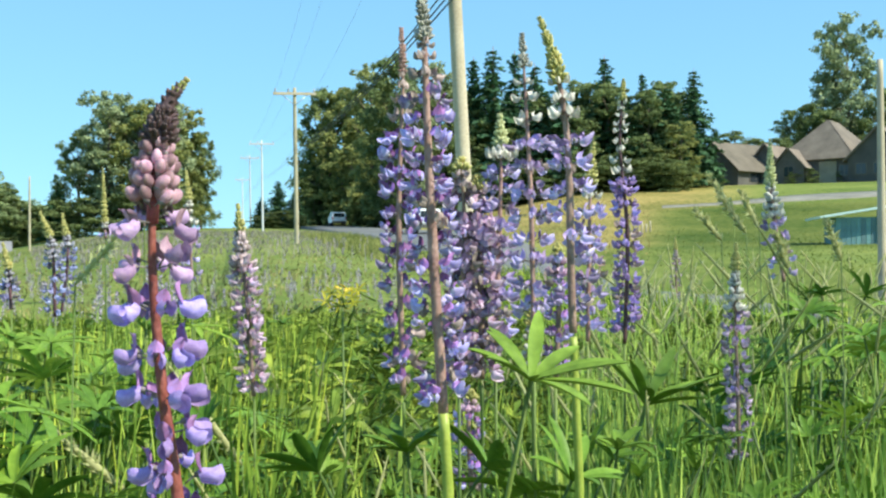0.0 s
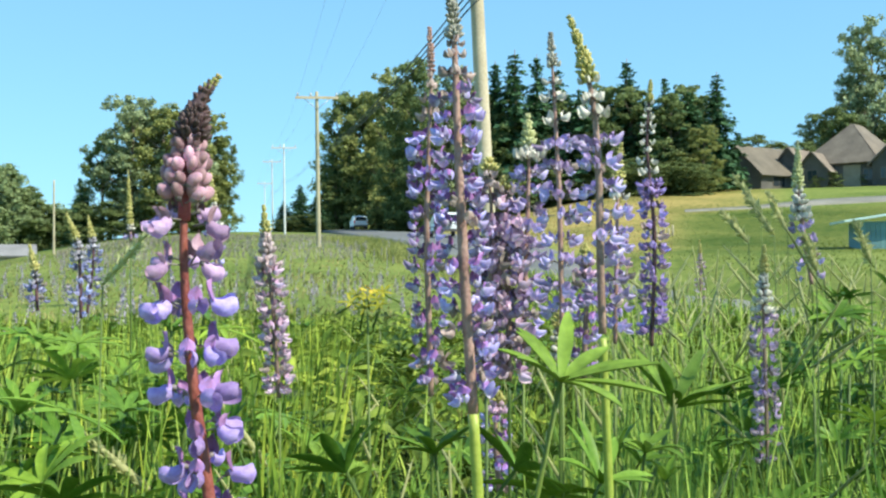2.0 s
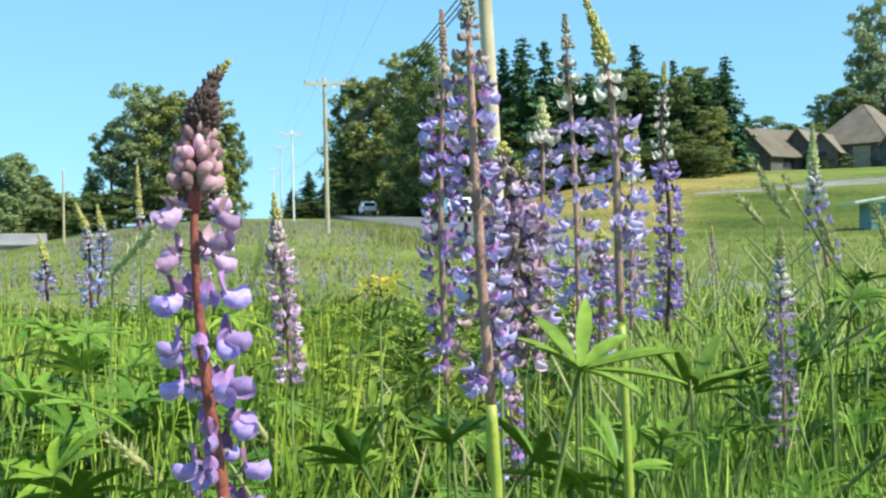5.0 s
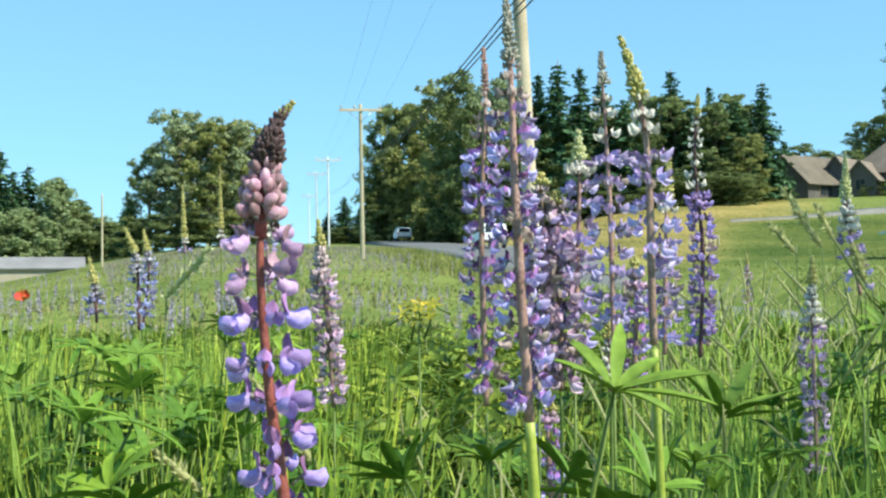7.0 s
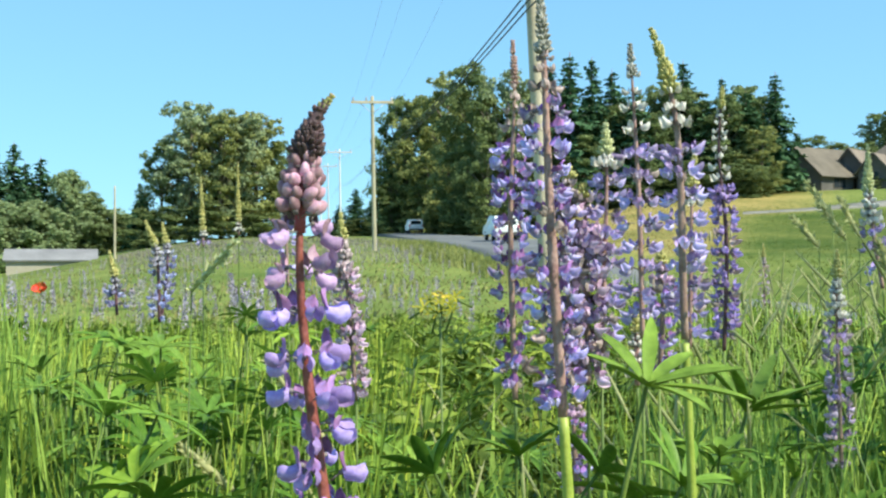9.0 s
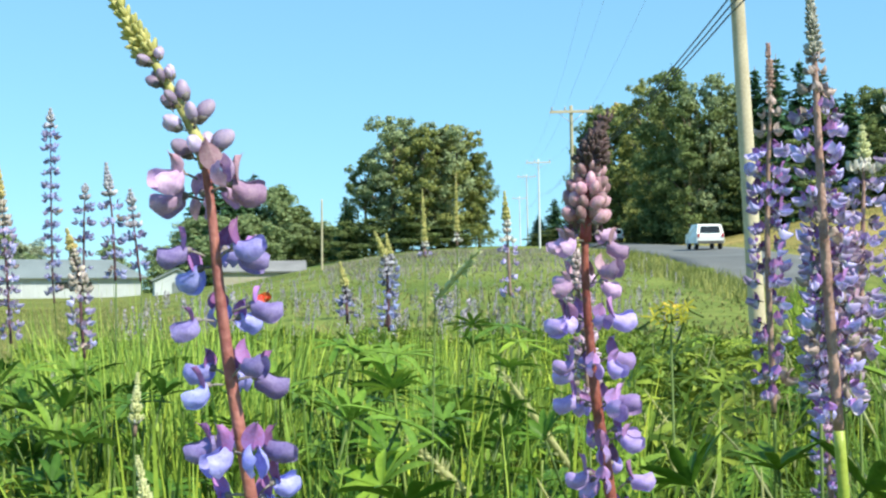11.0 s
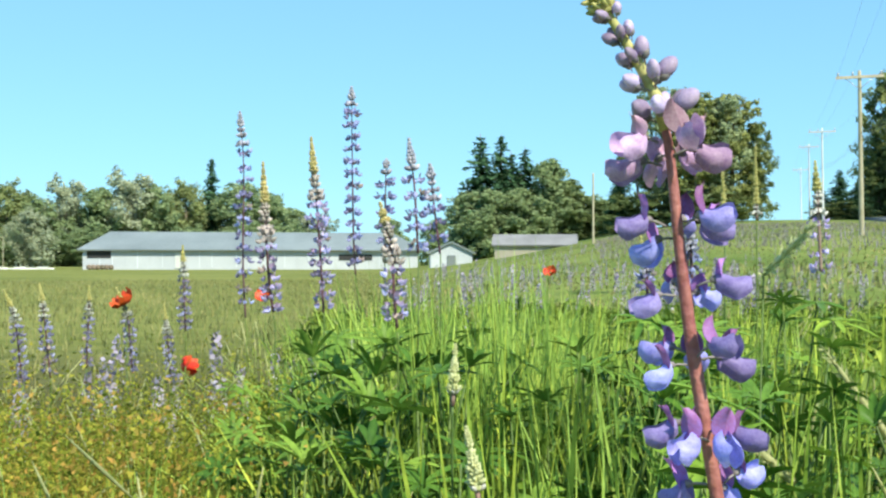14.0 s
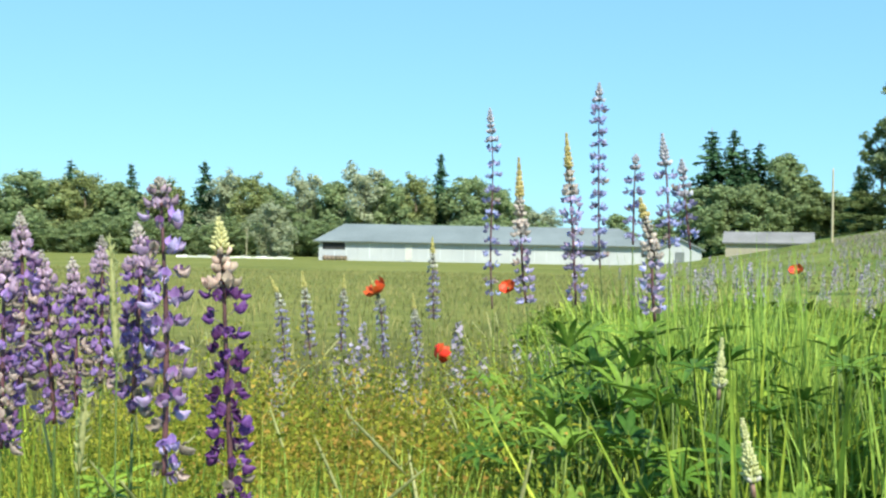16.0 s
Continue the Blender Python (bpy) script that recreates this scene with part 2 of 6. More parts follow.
WALL_BEIGE = mat("beige_stone_wall", (0.40, 0.35, 0.28), 0.85, 0.2, 1.0, 10, (0.48, 0.43, 0.35))
TRIM_WHITE = mat("pale_trim", (0.62, 0.62, 0.60), 0.6, 0.1, 2, 20)
TRIM_DULL = mat("brown_window_frame", (0.20, 0.17, 0.14), 0.7, 0.15, 2, 20)
# for flat plates on the walls: the shade inside openings as a colour
HOLE_SHADE = mat("dark_interior", (0.03, 0.03, 0.033), 0.8, 0.3, 1, 8)
TEAL = mat("teal_boards", (0.12, 0.24, 0.26), 0.7, 0.2, 1.5, 20, (0.20, 0.34, 0.36), bump=0.2)
TEAL_ROOF = mat("pale_teal_roof", (0.46, 0.60, 0.62), 0.5, 0.15, 1.0, 10, (0.58, 0.70, 0.70))
CAR_WHITE = mat("white_car_paint", (0.78, 0.78, 0.78), 0.25, 0.04, 2, 10)
CAR_GLASS = mat("dark_car_glass", (0.02, 0.022, 0.025), 0.08, 0.1, 2, 10)
RUBBER = mat("tyre_rubber", (0.02, 0.02, 0.02), 0.8, 0.2, 10, 60)
RED_LAMP = mat("red_lamp_lens", (0.35, 0.02, 0.02), 0.3, 0.1, 10, 60)
GLASS = mat("window_glass", (0.035, 0.045, 0.055), 0.08, 0.2, 1, 8)
POPPY = mat("poppy_petal", (0.78, 0.06, 0.018), 0.5, 0.15, 40, 300, (0.85, 0.13, 0.035), leafy=0.3, bump=0.1)
POPPY_EYE = mat("poppy_centre", (0.05, 0.06, 0.03), 0.6, 0.2, 100, 600, (0.30, 0.32, 0.10))
YELLOW = mat("yellow_petal", (0.70, 0.52, 0.03), 0.5, 0.15, 60, 400, (0.80, 0.62, 0.08), leafy=0.2, pick="island")


# ---- mesh helpers ----
class Shape:
    """Collects vertices, faces and their material slots for one mesh."""

    def __init__(self):
        self.v, self.f, self.m = [], [], []

    def add(self, verts, faces, slot=0, at=None):
        k = len(self.v)
        self.v += [tuple(at @ Vector(p)) for p in verts] if at else [tuple(p) for p in verts]
        self.f += [tuple(i + k for i in q) for q in faces]
        self.m += [slot] * len(faces)

    def ball(self, c, r, slot=0, at=None, nu=8, nv=5, taper=0.0):
        vs, fs = [(c[0] - r[0], c[1], c[2])], []
        for i in range(1, nv):
            a = math.pi * i / nv
            x, s = -math.cos(a), math.sin(a) * (1 - taper * (1 - math.cos(a)) / 2)
            for j in range(nu):
                b = 2 * math.pi * j / nu
                vs.append((c[0] + r[0] * x, c[1] + r[1] * s * math.cos(b), c[2] + r[2] * s * math.sin(b)))
        vs.append((c[0] + r[0], c[1], c[2]))
        last = len(vs) - 1
        for j in range(nu):
            k = (j + 1) % nu
            fs.append((0, 1 + k, 1 + j))
            for i in range(nv - 2):
                fs.append((1 + i * nu + j, 1 + i * nu + k, 1 + (i + 1) * nu + k, 1 + (i + 1) * nu + j))
            fs.append((last, 1 + (nv - 2) * nu + j, 1 + (nv - 2) * nu + k))
        self.add(vs, fs, slot, at)

    def tube(self, pts, radii, n=8, slot=0, at=None):
        pts = [Vector(p) for p in pts]
        vs, fs = [], []
        for i, p in enumerate(pts):
            d = (pts[min(i + 1, len(pts) - 1)] - pts[max(i - 1, 0)]).normalized()
            s = d.cross(Vector((0.31, 0.95, 0.11)))
            s.normalize()
            u = d.cross(s)
            r = radii[i] if hasattr(radii, "__len__") else radii
            for j in range(n):
                a = 2 * math.pi * j / n
                vs.append(p + (s * math.cos(a) + u * math.sin(a)) * r)
        for i in range(len(pts) - 1):
            for j in range(n):
                k = (j + 1) % n
                fs.append((i * n + j, i * n + k, (i + 1) * n + k, (i + 1) * n + j))
        fs.append(tuple(range(n - 1, -1, -1)))
        fs.append(tuple(range((len(pts) - 1) * n, len(pts) * n)))
        self.add(vs, fs, slot, at)

    def box(self, lo, hi, slot=0, at=None):
        (a, b, c), (d, e, f) = lo, hi
        vs = [(a, b, c), (d, b, c), (d, e, c), (a, e, c), (a, b, f), (d, b, f), (d, e, f), (a, e, f)]
        self.add(vs, [(0, 3, 2, 1), (4, 5, 6, 7), (0, 1, 5, 4), (1, 2, 6, 5), (2, 3, 7, 6), (3, 0, 4, 7)], slot, at)

    def slab(self, quad, thick, slot=0, at=None):
        """A plate on four or three corners, thickened along its normal."""
        q = [Vector(p) for p in quad]
        nrm = (q[1] - q[0]).cross(q[2] - q[0]).normalized() * thick
        n = len(q)
        vs = q + [p + nrm for p in q]
        fs = [tuple(range(n - 1, -1, -1)), tuple(range(n, 2 * n))] + [(i, (i + 1) % n, n + (i + 1) % n, n + i) for i in range(n)]
        self.add(vs, fs, slot, at)

    def mesh(self, name, mats, smooth=True):
        me = bpy.data.meshes.new(name)
        me.from_pydata(self.v, [], self.f)
        for m in mats:
            me.materials.append(m)
        if len(mats) > 1:
            me.polygons.foreach_set("material_index", self.m)
        if smooth:
            me.polygons.foreach_set("use_smooth", [True] * len(self.f))
        me.update()
        return me


def part(name, me, parent, label="", m=None):
    """One mesh object under a thing or a part."""
    ob = new(name, me)
    ob.parent = parent
    if m is not None:
        ob.matrix_basis = m
    return tagged(ob, label)


def thing(name, label, category, group="", at=None, me=None, kind=""):
    ob = new(name, me)
    if at is not None:
        ob.matrix_basis = at
    return tagged(ob, label, category, group, kind)


def smooth_step(a, b, x):
    t = np.clip((x - a) / (b - a), 0, 1)
    return t * t * (3 - 2 * t)


# ---- ground ----
def ground_z(x, y):
    """Flat field to the left; the road's rise ahead; a hill with the house to the right."""
    r, b = np.hypot(x, y), np.degrees(np.arctan2(x, y))
    rise = 0.029 * np.clip(r - 12, 0, 16) ** 2 / 16 + 0.054 * np.clip(r - 28, 0, 48) + 0.0455 * np.clip(r - 76, 0, 66) + 0.006 * np.clip(r - 142, 0, 60)
    front = smooth_step(-31, -13, b) * (1 - smooth_step(40, 90, b))
    hill = 4.7 * smooth_step(60, 142, r) * smooth_step(-3.5, 8.5, b) * (1 - smooth_step(45, 90, b))
    s, n = (y - 20.5) * 0.980 - (x - 0.45) * 0.198, (x - 0.45) * 0.980 + (y - 20.5) * 0.198
    cutting = 1.15 * smooth_step(42, 30, s) * smooth_step(3.6, 5.4, n) * (1 - smooth_step(12.4, 14.6, n))
    return rise * front + hill - cutting


def gz(x, y):
    return float(ground_z(np.array(float(x)), np.array(float(y))))


def at_bearing(b, r):
    return r * math.sin(radians(b)), r * math.cos(radians(b))

def ground_sheet():
    rings = np.concatenate([np.arange(0, 8, 0.5), np.arange(8, 40, 1.5), np.arange(40, 180, 4), np.array([180, 220, 300, 450, 700, 1200, 2500, 4500.0])])
    na = 180
    ang = np.linspace(0, 2 * np.pi, na, endpoint=False)
    rr, aa = np.meshgrid(rings[1:], ang, indexing="ij")
    x, y = (rr * np.sin(aa)).ravel(), (rr * np.cos(aa)).ravel()
    z = ground_z(x, y)
    vs = np.vstack([[0, 0, 0], np.c_[x, y, z]])
    fs = [(0, 1 + (j + 1) % na, 1 + j) for j in range(na)]
    for i in range(len(rings) - 2):
        for j in range(na):
            k = (j + 1) % na
            fs.append((1 + i * na + j, 1 + i * na + k, 1 + (i + 1) * na + k, 1 + (i + 1) * na + j))
    me = bpy.data.meshes.new("ground")
    me.from_pydata(vs.tolist(), [], fs)
    # which growth covers the ground: red for the cropped field, green for the dry bank, blue for mown lawn; alpha for
    # bare earth, darkened for the shade under the near plants
    r, b = np.hypot(vs[:, 0], vs[:, 1]), np.degrees(np.arctan2(vs[:, 0], vs[:, 1]))
    field = smooth_step(-24, -33, b) * smooth_step(-175, -150, b) * smooth_step(4, 8, r)
    dry = smooth_step(12.4, 14.5, (vs[:, 0] - 0.45) * 0.980 + (vs[:, 1] - 20.5) * 0.198) * smooth_step(50, 64, r) * (vs[:, 1] > 0) * (1 - smooth_step(12.5, 16, b))
    lawn = smooth_step(9.5, 12.5, b) * smooth_step(45, 60, r) * (1 - smooth_step(89, 95, r - 0.7 * (b - 9)))
    soil_shade = smooth_step(16, 7, r) * smooth_step(-75, -62, b) * (1 - smooth_step(34, 60, b))
    col = np.c_[field, dry * (1 - lawn), lawn, soil_shade].astype(np.float32)
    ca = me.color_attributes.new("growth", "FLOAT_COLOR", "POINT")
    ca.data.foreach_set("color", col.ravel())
    me.polygons.foreach_set("use_smooth", [True] * len(fs))
    m = bpy.data.materials.new("meadow_ground")
    m.use_nodes = True
    n, l = m.node_tree.nodes, m.node_tree.links
    bs = n["Principled BSDF"]
    bs.inputs["Roughness"].default_value = 0.95
    bs.inputs["Specular IOR Level"].default_value = 0.1
    co, sep, at = n.new("ShaderNodeTexCoord"), n.new("ShaderNodeSeparateColor"), n.new("ShaderNodeVertexColor")
    at.layer_name = "growth"
    l.new(at.outputs["Color"], sep.inputs[0])
    na_, nb = n.new("ShaderNodeTexNoise"), n.new("ShaderNodeTexNoise")
    na_.inputs["Scale"].default_value, nb.inputs["Scale"].default_value = 0.12, 2.2
    na_.inputs["Detail"].default_value, nb.inputs["Detail"].default_value = 4, 5
    l.new(co.outputs["Object"], na_.inputs[0])
    l.new(co.outputs["Object"], nb.inputs[0])
    s = n.new("ShaderNodeMath")
    s.operation = "ADD"
    l.new(na_.outputs[0], s.inputs[0])
    l.new(nb.outputs[0], s.inputs[1])
    mr = n.new("ShaderNodeMapRange")
    mr.inputs["From Min"].default_value, mr.inputs["From Max"].default_value = 0.8, 1.2
    l.new(s.outputs[0], mr.inputs[0])

    def two(a, b):
        x = n.new("ShaderNodeMix")
        x.data_type = "RGBA"
        x.inputs["A"].default_value, x.inputs["B"].default_value = (*a, 1), (*b, 1)
        l.new(mr.outputs[0], x.inputs["Factor"])
        return x.outputs["Result"]

    def over(under, top, fac):
        x = n.new("ShaderNodeMix")
        x.data_type = "RGBA"
        l.new(under, x.inputs["A"])
        l.new(top, x.inputs["B"])
        l.new(fac, x.inputs["Factor"])
        return x.outputs["Result"]

    c = two((0.10, 0.145, 0.03), (0.22, 0.25, 0.065))
    c = over(c, two((0.13, 0.15, 0.035), (0.23, 0.23, 0.065)), sep.outputs[0])
    c = over(c, two((0.17, 0.165, 0.045), (0.40, 0.30, 0.11)), sep.outputs[1])
    c = over(c, two((0.055, 0.09, 0.015), (0.155, 0.17, 0.042)), sep.outputs[2])
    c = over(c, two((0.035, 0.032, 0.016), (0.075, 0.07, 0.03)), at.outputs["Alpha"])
    l.new(c, bs.inputs["Base Color"])
    bp = n.new("ShaderNodeBump")
    bp.inputs["Strength"].default_value, bp.inputs["Distance"].default_value = 0.6, 0.15
    l.new(nb.outputs[0], bp.inputs["Height"])
    l.new(bp.outputs[0], bs.inputs["Normal"])
    me.materials.append(m)
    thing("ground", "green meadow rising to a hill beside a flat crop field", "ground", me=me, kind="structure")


ground_sheet()

# the power line and the road beside it
LINE_X, LINE_Y = -0.198, 0.980


def beside_line(s, n, up=0.0):
    """The place s metres past the near pole and n metres to the right of the line."""
    x, y = 0.45 + LINE_X * s + LINE_Y * n, 20.5 + LINE_Y * s - LINE_X * n
    return Vector((x, y, gz(x, y) + up))


def embank(s):
    """The road stands a little proud of the meadow further up."""
    return 0.05 * float(smooth_step(36, 60, s)) + 0.12 * float(smooth_step(66, 100, s))


def strip(name, rows, material, label, category, crown=0.0):
    sh = Shape()
    k = len(rows[0])
    vs = [p for r in rows for p in r] + [p - Vector((0, 0, 1.3)) for r in rows for p in r]
    fs, n = [], len(rows) * k
    for i in range(len(rows) - 1):
        for j in range(k - 1):
            fs.append((i * k + j, i * k + j + 1, (i + 1) * k + j + 1, (i + 1) * k + j))
        for j in (0, k - 1):
            q = (i * k + j, (i + 1) * k + j, n + (i + 1) * k + j, n + i * k + j)
            fs.append(q if j == 0 else q[::-1])
    sh.add(vs, fs)
    return thing(name, label, category, me=sh.mesh(name, [material]), kind="structure")


strip("road", [[beside_line(s, 5.4 + 7.0 * j / 6, 0.05 + embank(s) + 0.04 * math.sin(math.pi * j / 6)) for j in range(7)] for s in np.arange(-60, 150, 3.0)],
      ROAD, "grey asphalt country road running uphill beside the poles", "road")
drive = []
for b in np.arange(11.0, 34, 0.8):
    r = 94 + 0.75 * (b - 9)
    drive.append([Vector((*at_bearing(b, r + k), gz(*at_bearing(b, r + k)) + 0.04)) for k in np.array((0, 1.2, 2.4, 3.6)) * (0.7 + 1.3 * float(smooth_step(13, 18, b)))])
strip("driveway", drive, GRAVEL, "pale gravel driveway crossing the lawn to the house", "driveway")


def pole(place, height, lean, r0, label, arm=True, arm_w=2.4, wood=None):
    p = thing("utility_pole", label, "utility pole", "poles along the road", pose(*place, 0, lean, math.degrees(math.atan2(-LINE_X, LINE_Y)) * 1.0))
    sh = Shape()
    k = 14
    sh.tube([(0, 0, -0.6 + (height + 0.6) * i / k) for i in range(k + 1)], [r0 * (1 - 0.36 * i / k) for i in range(k + 1)], 14)
    part("shaft", sh.mesh("shaft", [wood or POLE_WOOD]), p)
    if arm:
        sh = Shape()
        sh.box((-arm_w / 2, -0.16, height - 0.42), (arm_w / 2, -0.05, height - 0.28))
        part("crossarm", sh.mesh("crossarm", [wood or ARM_WOOD], False), p)
        for x in (-arm_w / 2 + 0.12, -0.35, arm_w / 2 - 0.12):
            sh = Shape()
            sh.tube([(0, 0, 0), (0, 0, 0.06), (0, 0, 0.1), (0, 0, 0.2)], [0.02, 0.06, 0.045, 0.06], 8)
            part("insulator", sh.mesh("insulator", [STEEL]), p, "small grey insulator", pose(x, -0.1, height - 0.28))
        for sx in (-1, 1):
            sh = Shape()
            sh.tube([(sx * 0.7, -0.1, height - 0.42), (0, -0.12, height - 1.0)], 0.02, 5)
            part("brace", sh.mesh("brace", [STEEL]), p)
    return p


P1 = Vector((0.50, 20.5, 0.0))
P1.z = gz(P1.x, P1.y)
poles = [pole(P1, 11.8, -2.6, 0.15, "weathered wooden utility pole standing in the meadow grass")]
tops = [(P1 + Vector((-0.53, 0, 11.5)), P1 + Vector((-0.26, 0, 5.62)))]
for s, up in ((43.6, 8.75), (89.0, 8.7), (126, 9.4), (165, 9.4)):
    q = beside_line(s, 0)
    poles.append(pole(q, up, -0.6, 0.145 if s < 50 else 0.11, "wooden utility pole with a crossarm beside the road", wood=POLE_WOOD if s < 50 else POLE_HAZED))
    tops.append((q + Vector((-0.09, 0, up - 0.2)), q + Vector((0, 0, 5.0))))


def cable(a, b, sag, r, label, wire=None):
    sh = Shape()
    sh.tube([a.lerp(b, i / 24) - Vector((0, 0, sag * 4 * (i / 24) * (1 - i / 24))) for i in range(25)], r, 6)
    thing("overhead_cable", label, "cable", "overhead cables", me=sh.mesh("overhead_cable", [wire or WIRE]))


ax = Vector((LINE_Y, -LINE_X, 0))
for i in range(4):
    (h0, l0), (h1, l1) = tops[i], tops[i + 1]
    for o in (-1.08, -0.35, 1.08):
        cable(h0 + ax * o, h1 + ax * o, 0.5, 0.004, "thin bare wire strung between the pole crossarms", WIRE_FAR)
    for o in (0.0, 0.14, 0.3):
        # beyond the near span the cable colour is greyed for distance haze
        cable(l0 + Vector((-0.15, -0.1, o)), l1 + Vector((-0.15, 0, o * 1.2)), 0.35 + o * 0.4, 0.016 if i == 0 else 0.006, "black sagging telephone cable between wooden poles", WIRE if i == 0 else WIRE_FAR)
(h0, l0) = tops[0]
back = beside_line(-42, 0)
for o in (0.0, 0.14, 0.3):
    cable(l0 + Vector((-0.15, -0.1, o)), back + Vector((0, 0, 6.0 + o)), 0.3, 0.016, "black sagging telephone cable between wooden poles")

# the cut-off pole near the shed
q = Vector((11.62, 29.9, 0))
q.z = gz(q.x, q.y)
pole(q, 6.45 - q.z, 0, 0.13, "short weathered wooden pole standing near the teal shed", False)
# small bare marker pole before the left grove
for b, r, h in ((-20.1, 90, 5.6), (-48.9, 160, 4.2)):
    x, y = at_bearing(b, r)
    pole((x, y, gz(x, y)), h, 0, 0.10 if r < 100 else 0.06, "slim wooden pole at the edge of the trees", False)


# ---- trees ----
def quad_leaf(rng, p, size, up=0.3, face=None):
    a = rng.normal(size=3) if face is None else rng.normal(size=3) * 0.45 + face * 1.1
    a[2] += up
    a /= np.linalg.norm(a)
    b = np.cross(a, rng.normal(size=3))
    b /= np.linalg.norm(b)
    c = np.cross(a, b)
    w, h = size * rng.uniform(0.6, 1.1), size * rng.uniform(0.8, 1.4)
    return [p - b * w * 0.5, p + c * h * 0.45 + a * size * 0.15, p + b * w * 0.5, p - c * h * 0.45 - a * size * 0.12]


def leaf_sheet(rng, p, size, face, up, name, material):
    """One mesh of small three-cornered leaves at the points p, turned roughly along face."""
    n = len(p)
    a = rng.normal(size=(n, 3)) * 0.42 + face
    a[:, 2] += up
    a /= np.linalg.norm(a, axis=1)[:, None]
    b = np.cross(a, rng.normal(size=(n, 3)))
    b /= np.linalg.norm(b, axis=1)[:, None]
    c = np.cross(a, b)
    k = size * rng.uniform(0.6, 1.2, n)
    w, h = (k * rng.uniform(0.6, 1.1, n))[:, None], (k * rng.uniform(0.8, 1.4, n))[:, None]
    vs = np.stack([p - b * w * 0.5, p + c * h * 0.6 + a * w * 0.2, p + b * w * 0.5], axis=1).reshape(-1, 3)
    me = bpy.data.meshes.new(name)
    me.vertices.add(len(vs))
    me.vertices.foreach_set("co", vs.ravel())
    me.loops.add(len(vs))
    me.loops.foreach_set("vertex_index", np.arange(len(vs), dtype=np.int32))
    me.polygons.add(n)
    me.polygons.foreach_set("loop_start", np.arange(0, len(vs), 3, dtype=np.int32))
    me.update(calc_edges=True)
    me.materials.append(material)
    return me


def broadleaf(seed, leaves, label, lobes=38, per=30, size=0.37, low=0.06, trunk=True, name="deciduous_tree", cat="tree", puff=1.0, open_=0.0, tall=0.7):
    """15 m high, 4 m in radius, scaled where it stands: limbs that each end in a lobe of leaf clusters, with gaps between."""
    rng = np.random.default_rng(seed)
    t = thing(name, label, cat)
    sh = Shape()
    sh.tube([(0, 0, -0.5), (0.05, 0, 3), (0.15, 0.1, 7), (0.05, 0.2, 12)], [0.3, 0.24, 0.17, 0.05], 8)
    pts, faces = [], []
    for i in range(lobes):
        u = (i + rng.uniform(0, 1)) / lobes
        z = 15 * (low + (0.95 - low) * u)
        prof = 0.80 + 0.2 * math.sin(math.pi * min(1, u * 1.2)) if u < 0.6 else math.sqrt(max(0.03, 1 - ((u - 0.55) / 0.5) ** 2))
        a, rad = i * 2.4 + rng.uniform(-0.6, 0.6), 3.0 * prof * rng.uniform(0.2, 1.08)
        c = np.array([math.cos(a) * rad, math.sin(a) * rad, z])
        big = rng.uniform(1.0, 1.6) * puff * (1 - 0.25 * u)
        if trunk and i % 2 == 0:
            foot = Vector((0.1, 0.1, max(1.5, z - 1.2 - 0.5 * rad)))
            sh.tube([foot, foot.lerp(Vector(c), 0.5) + Vector((0, 0, 0.2)), Vector(c)], [0.09, 0.06, 0.02], 5)
        for j in range(11):
            d = rng.normal(size=3)
            d /= np.linalg.norm(d)
            q = c + d * big * np.array([1.15, 1.15, tall]) * rng.uniform(0.35, 1.05)
            n = int(per * rng.uniform(0.7, 1.3))
            e = rng.normal(size=(n, 3))
            e /= np.linalg.norm(e, axis=1)[:, None]
            pts.append(q + e * (big * (0.46 - open_ * 0.12) * rng.uniform(0.3, 1.05, n)[:, None]) * np.array([1.1, 1.1, tall + 0.05]))
            faces.append(e * 0.7 + d * 0.5)
    if trunk:
        part("trunk", sh.mesh("trunk", [BARK]), t)
    part("crown", leaf_sheet(rng, np.concatenate(pts), size, np.concatenate(faces), 0.3, "crown", leaves), t)
    return t


def conifer(seed, label, thin=1.0):
    """15 m high, 3 m in radius; scaled where it stands."""
    rng = np.random.default_rng(seed)
    t = thing("conifer_tree", label, "tree")
    sh = Shape()
    sh.tube([(0, 0, -0.5), (0, 0, 5), (0, 0, 10), (0, 0, 15)], [0.28, 0.2, 0.11, 0.02], 7)
    pts = []
    z = 0.8
    while z < 14.8:
        f = 1 - z / 15
        for i in range(int(6 + 7 * f)):
            a = rng.uniform(0, 6.28)
            ln = (0.22 + 2.9 * f ** 0.75 * thin) * rng.uniform(0.5, 1.12)
            d = np.array([math.cos(a), math.sin(a), 0.0])
            e = np.array([-d[1], d[0], 0.0])
            if ln > 1:
                sh.tube([(0, 0, z), tuple(d * ln * 0.8 + np.array([0, 0, z - 0.1 * ln]))], [0.04, 0.012], 4)
            m = max(4, int(ln * 13))
            s = (np.arange(m) + rng.uniform(0.2, 1, m)) / m
            pts.append(d * (ln * s)[:, None] + np.c_[np.zeros(m), np.zeros(m), z - 0.26 * ln * s * s + 0.1 * ln * s - rng.uniform(0, 0.25, m)] + e * (rng.normal(size=m) * 0.2 * (1.15 - s) * ln * 0.6)[:, None])
        z += rng.uniform(0.28, 0.5)
    part("trunk", sh.mesh("trunk", [BARK]), t)
    p = np.concatenate(pts)
    part("crown", leaf_sheet(rng, p, 0.62 * (0.7 + 0.4 * (1 - p[:, 2] / 15)), p * np.array([0.25, 0.25, 0.0]), 0.8, "crown", NEEDLES), t)
    return t


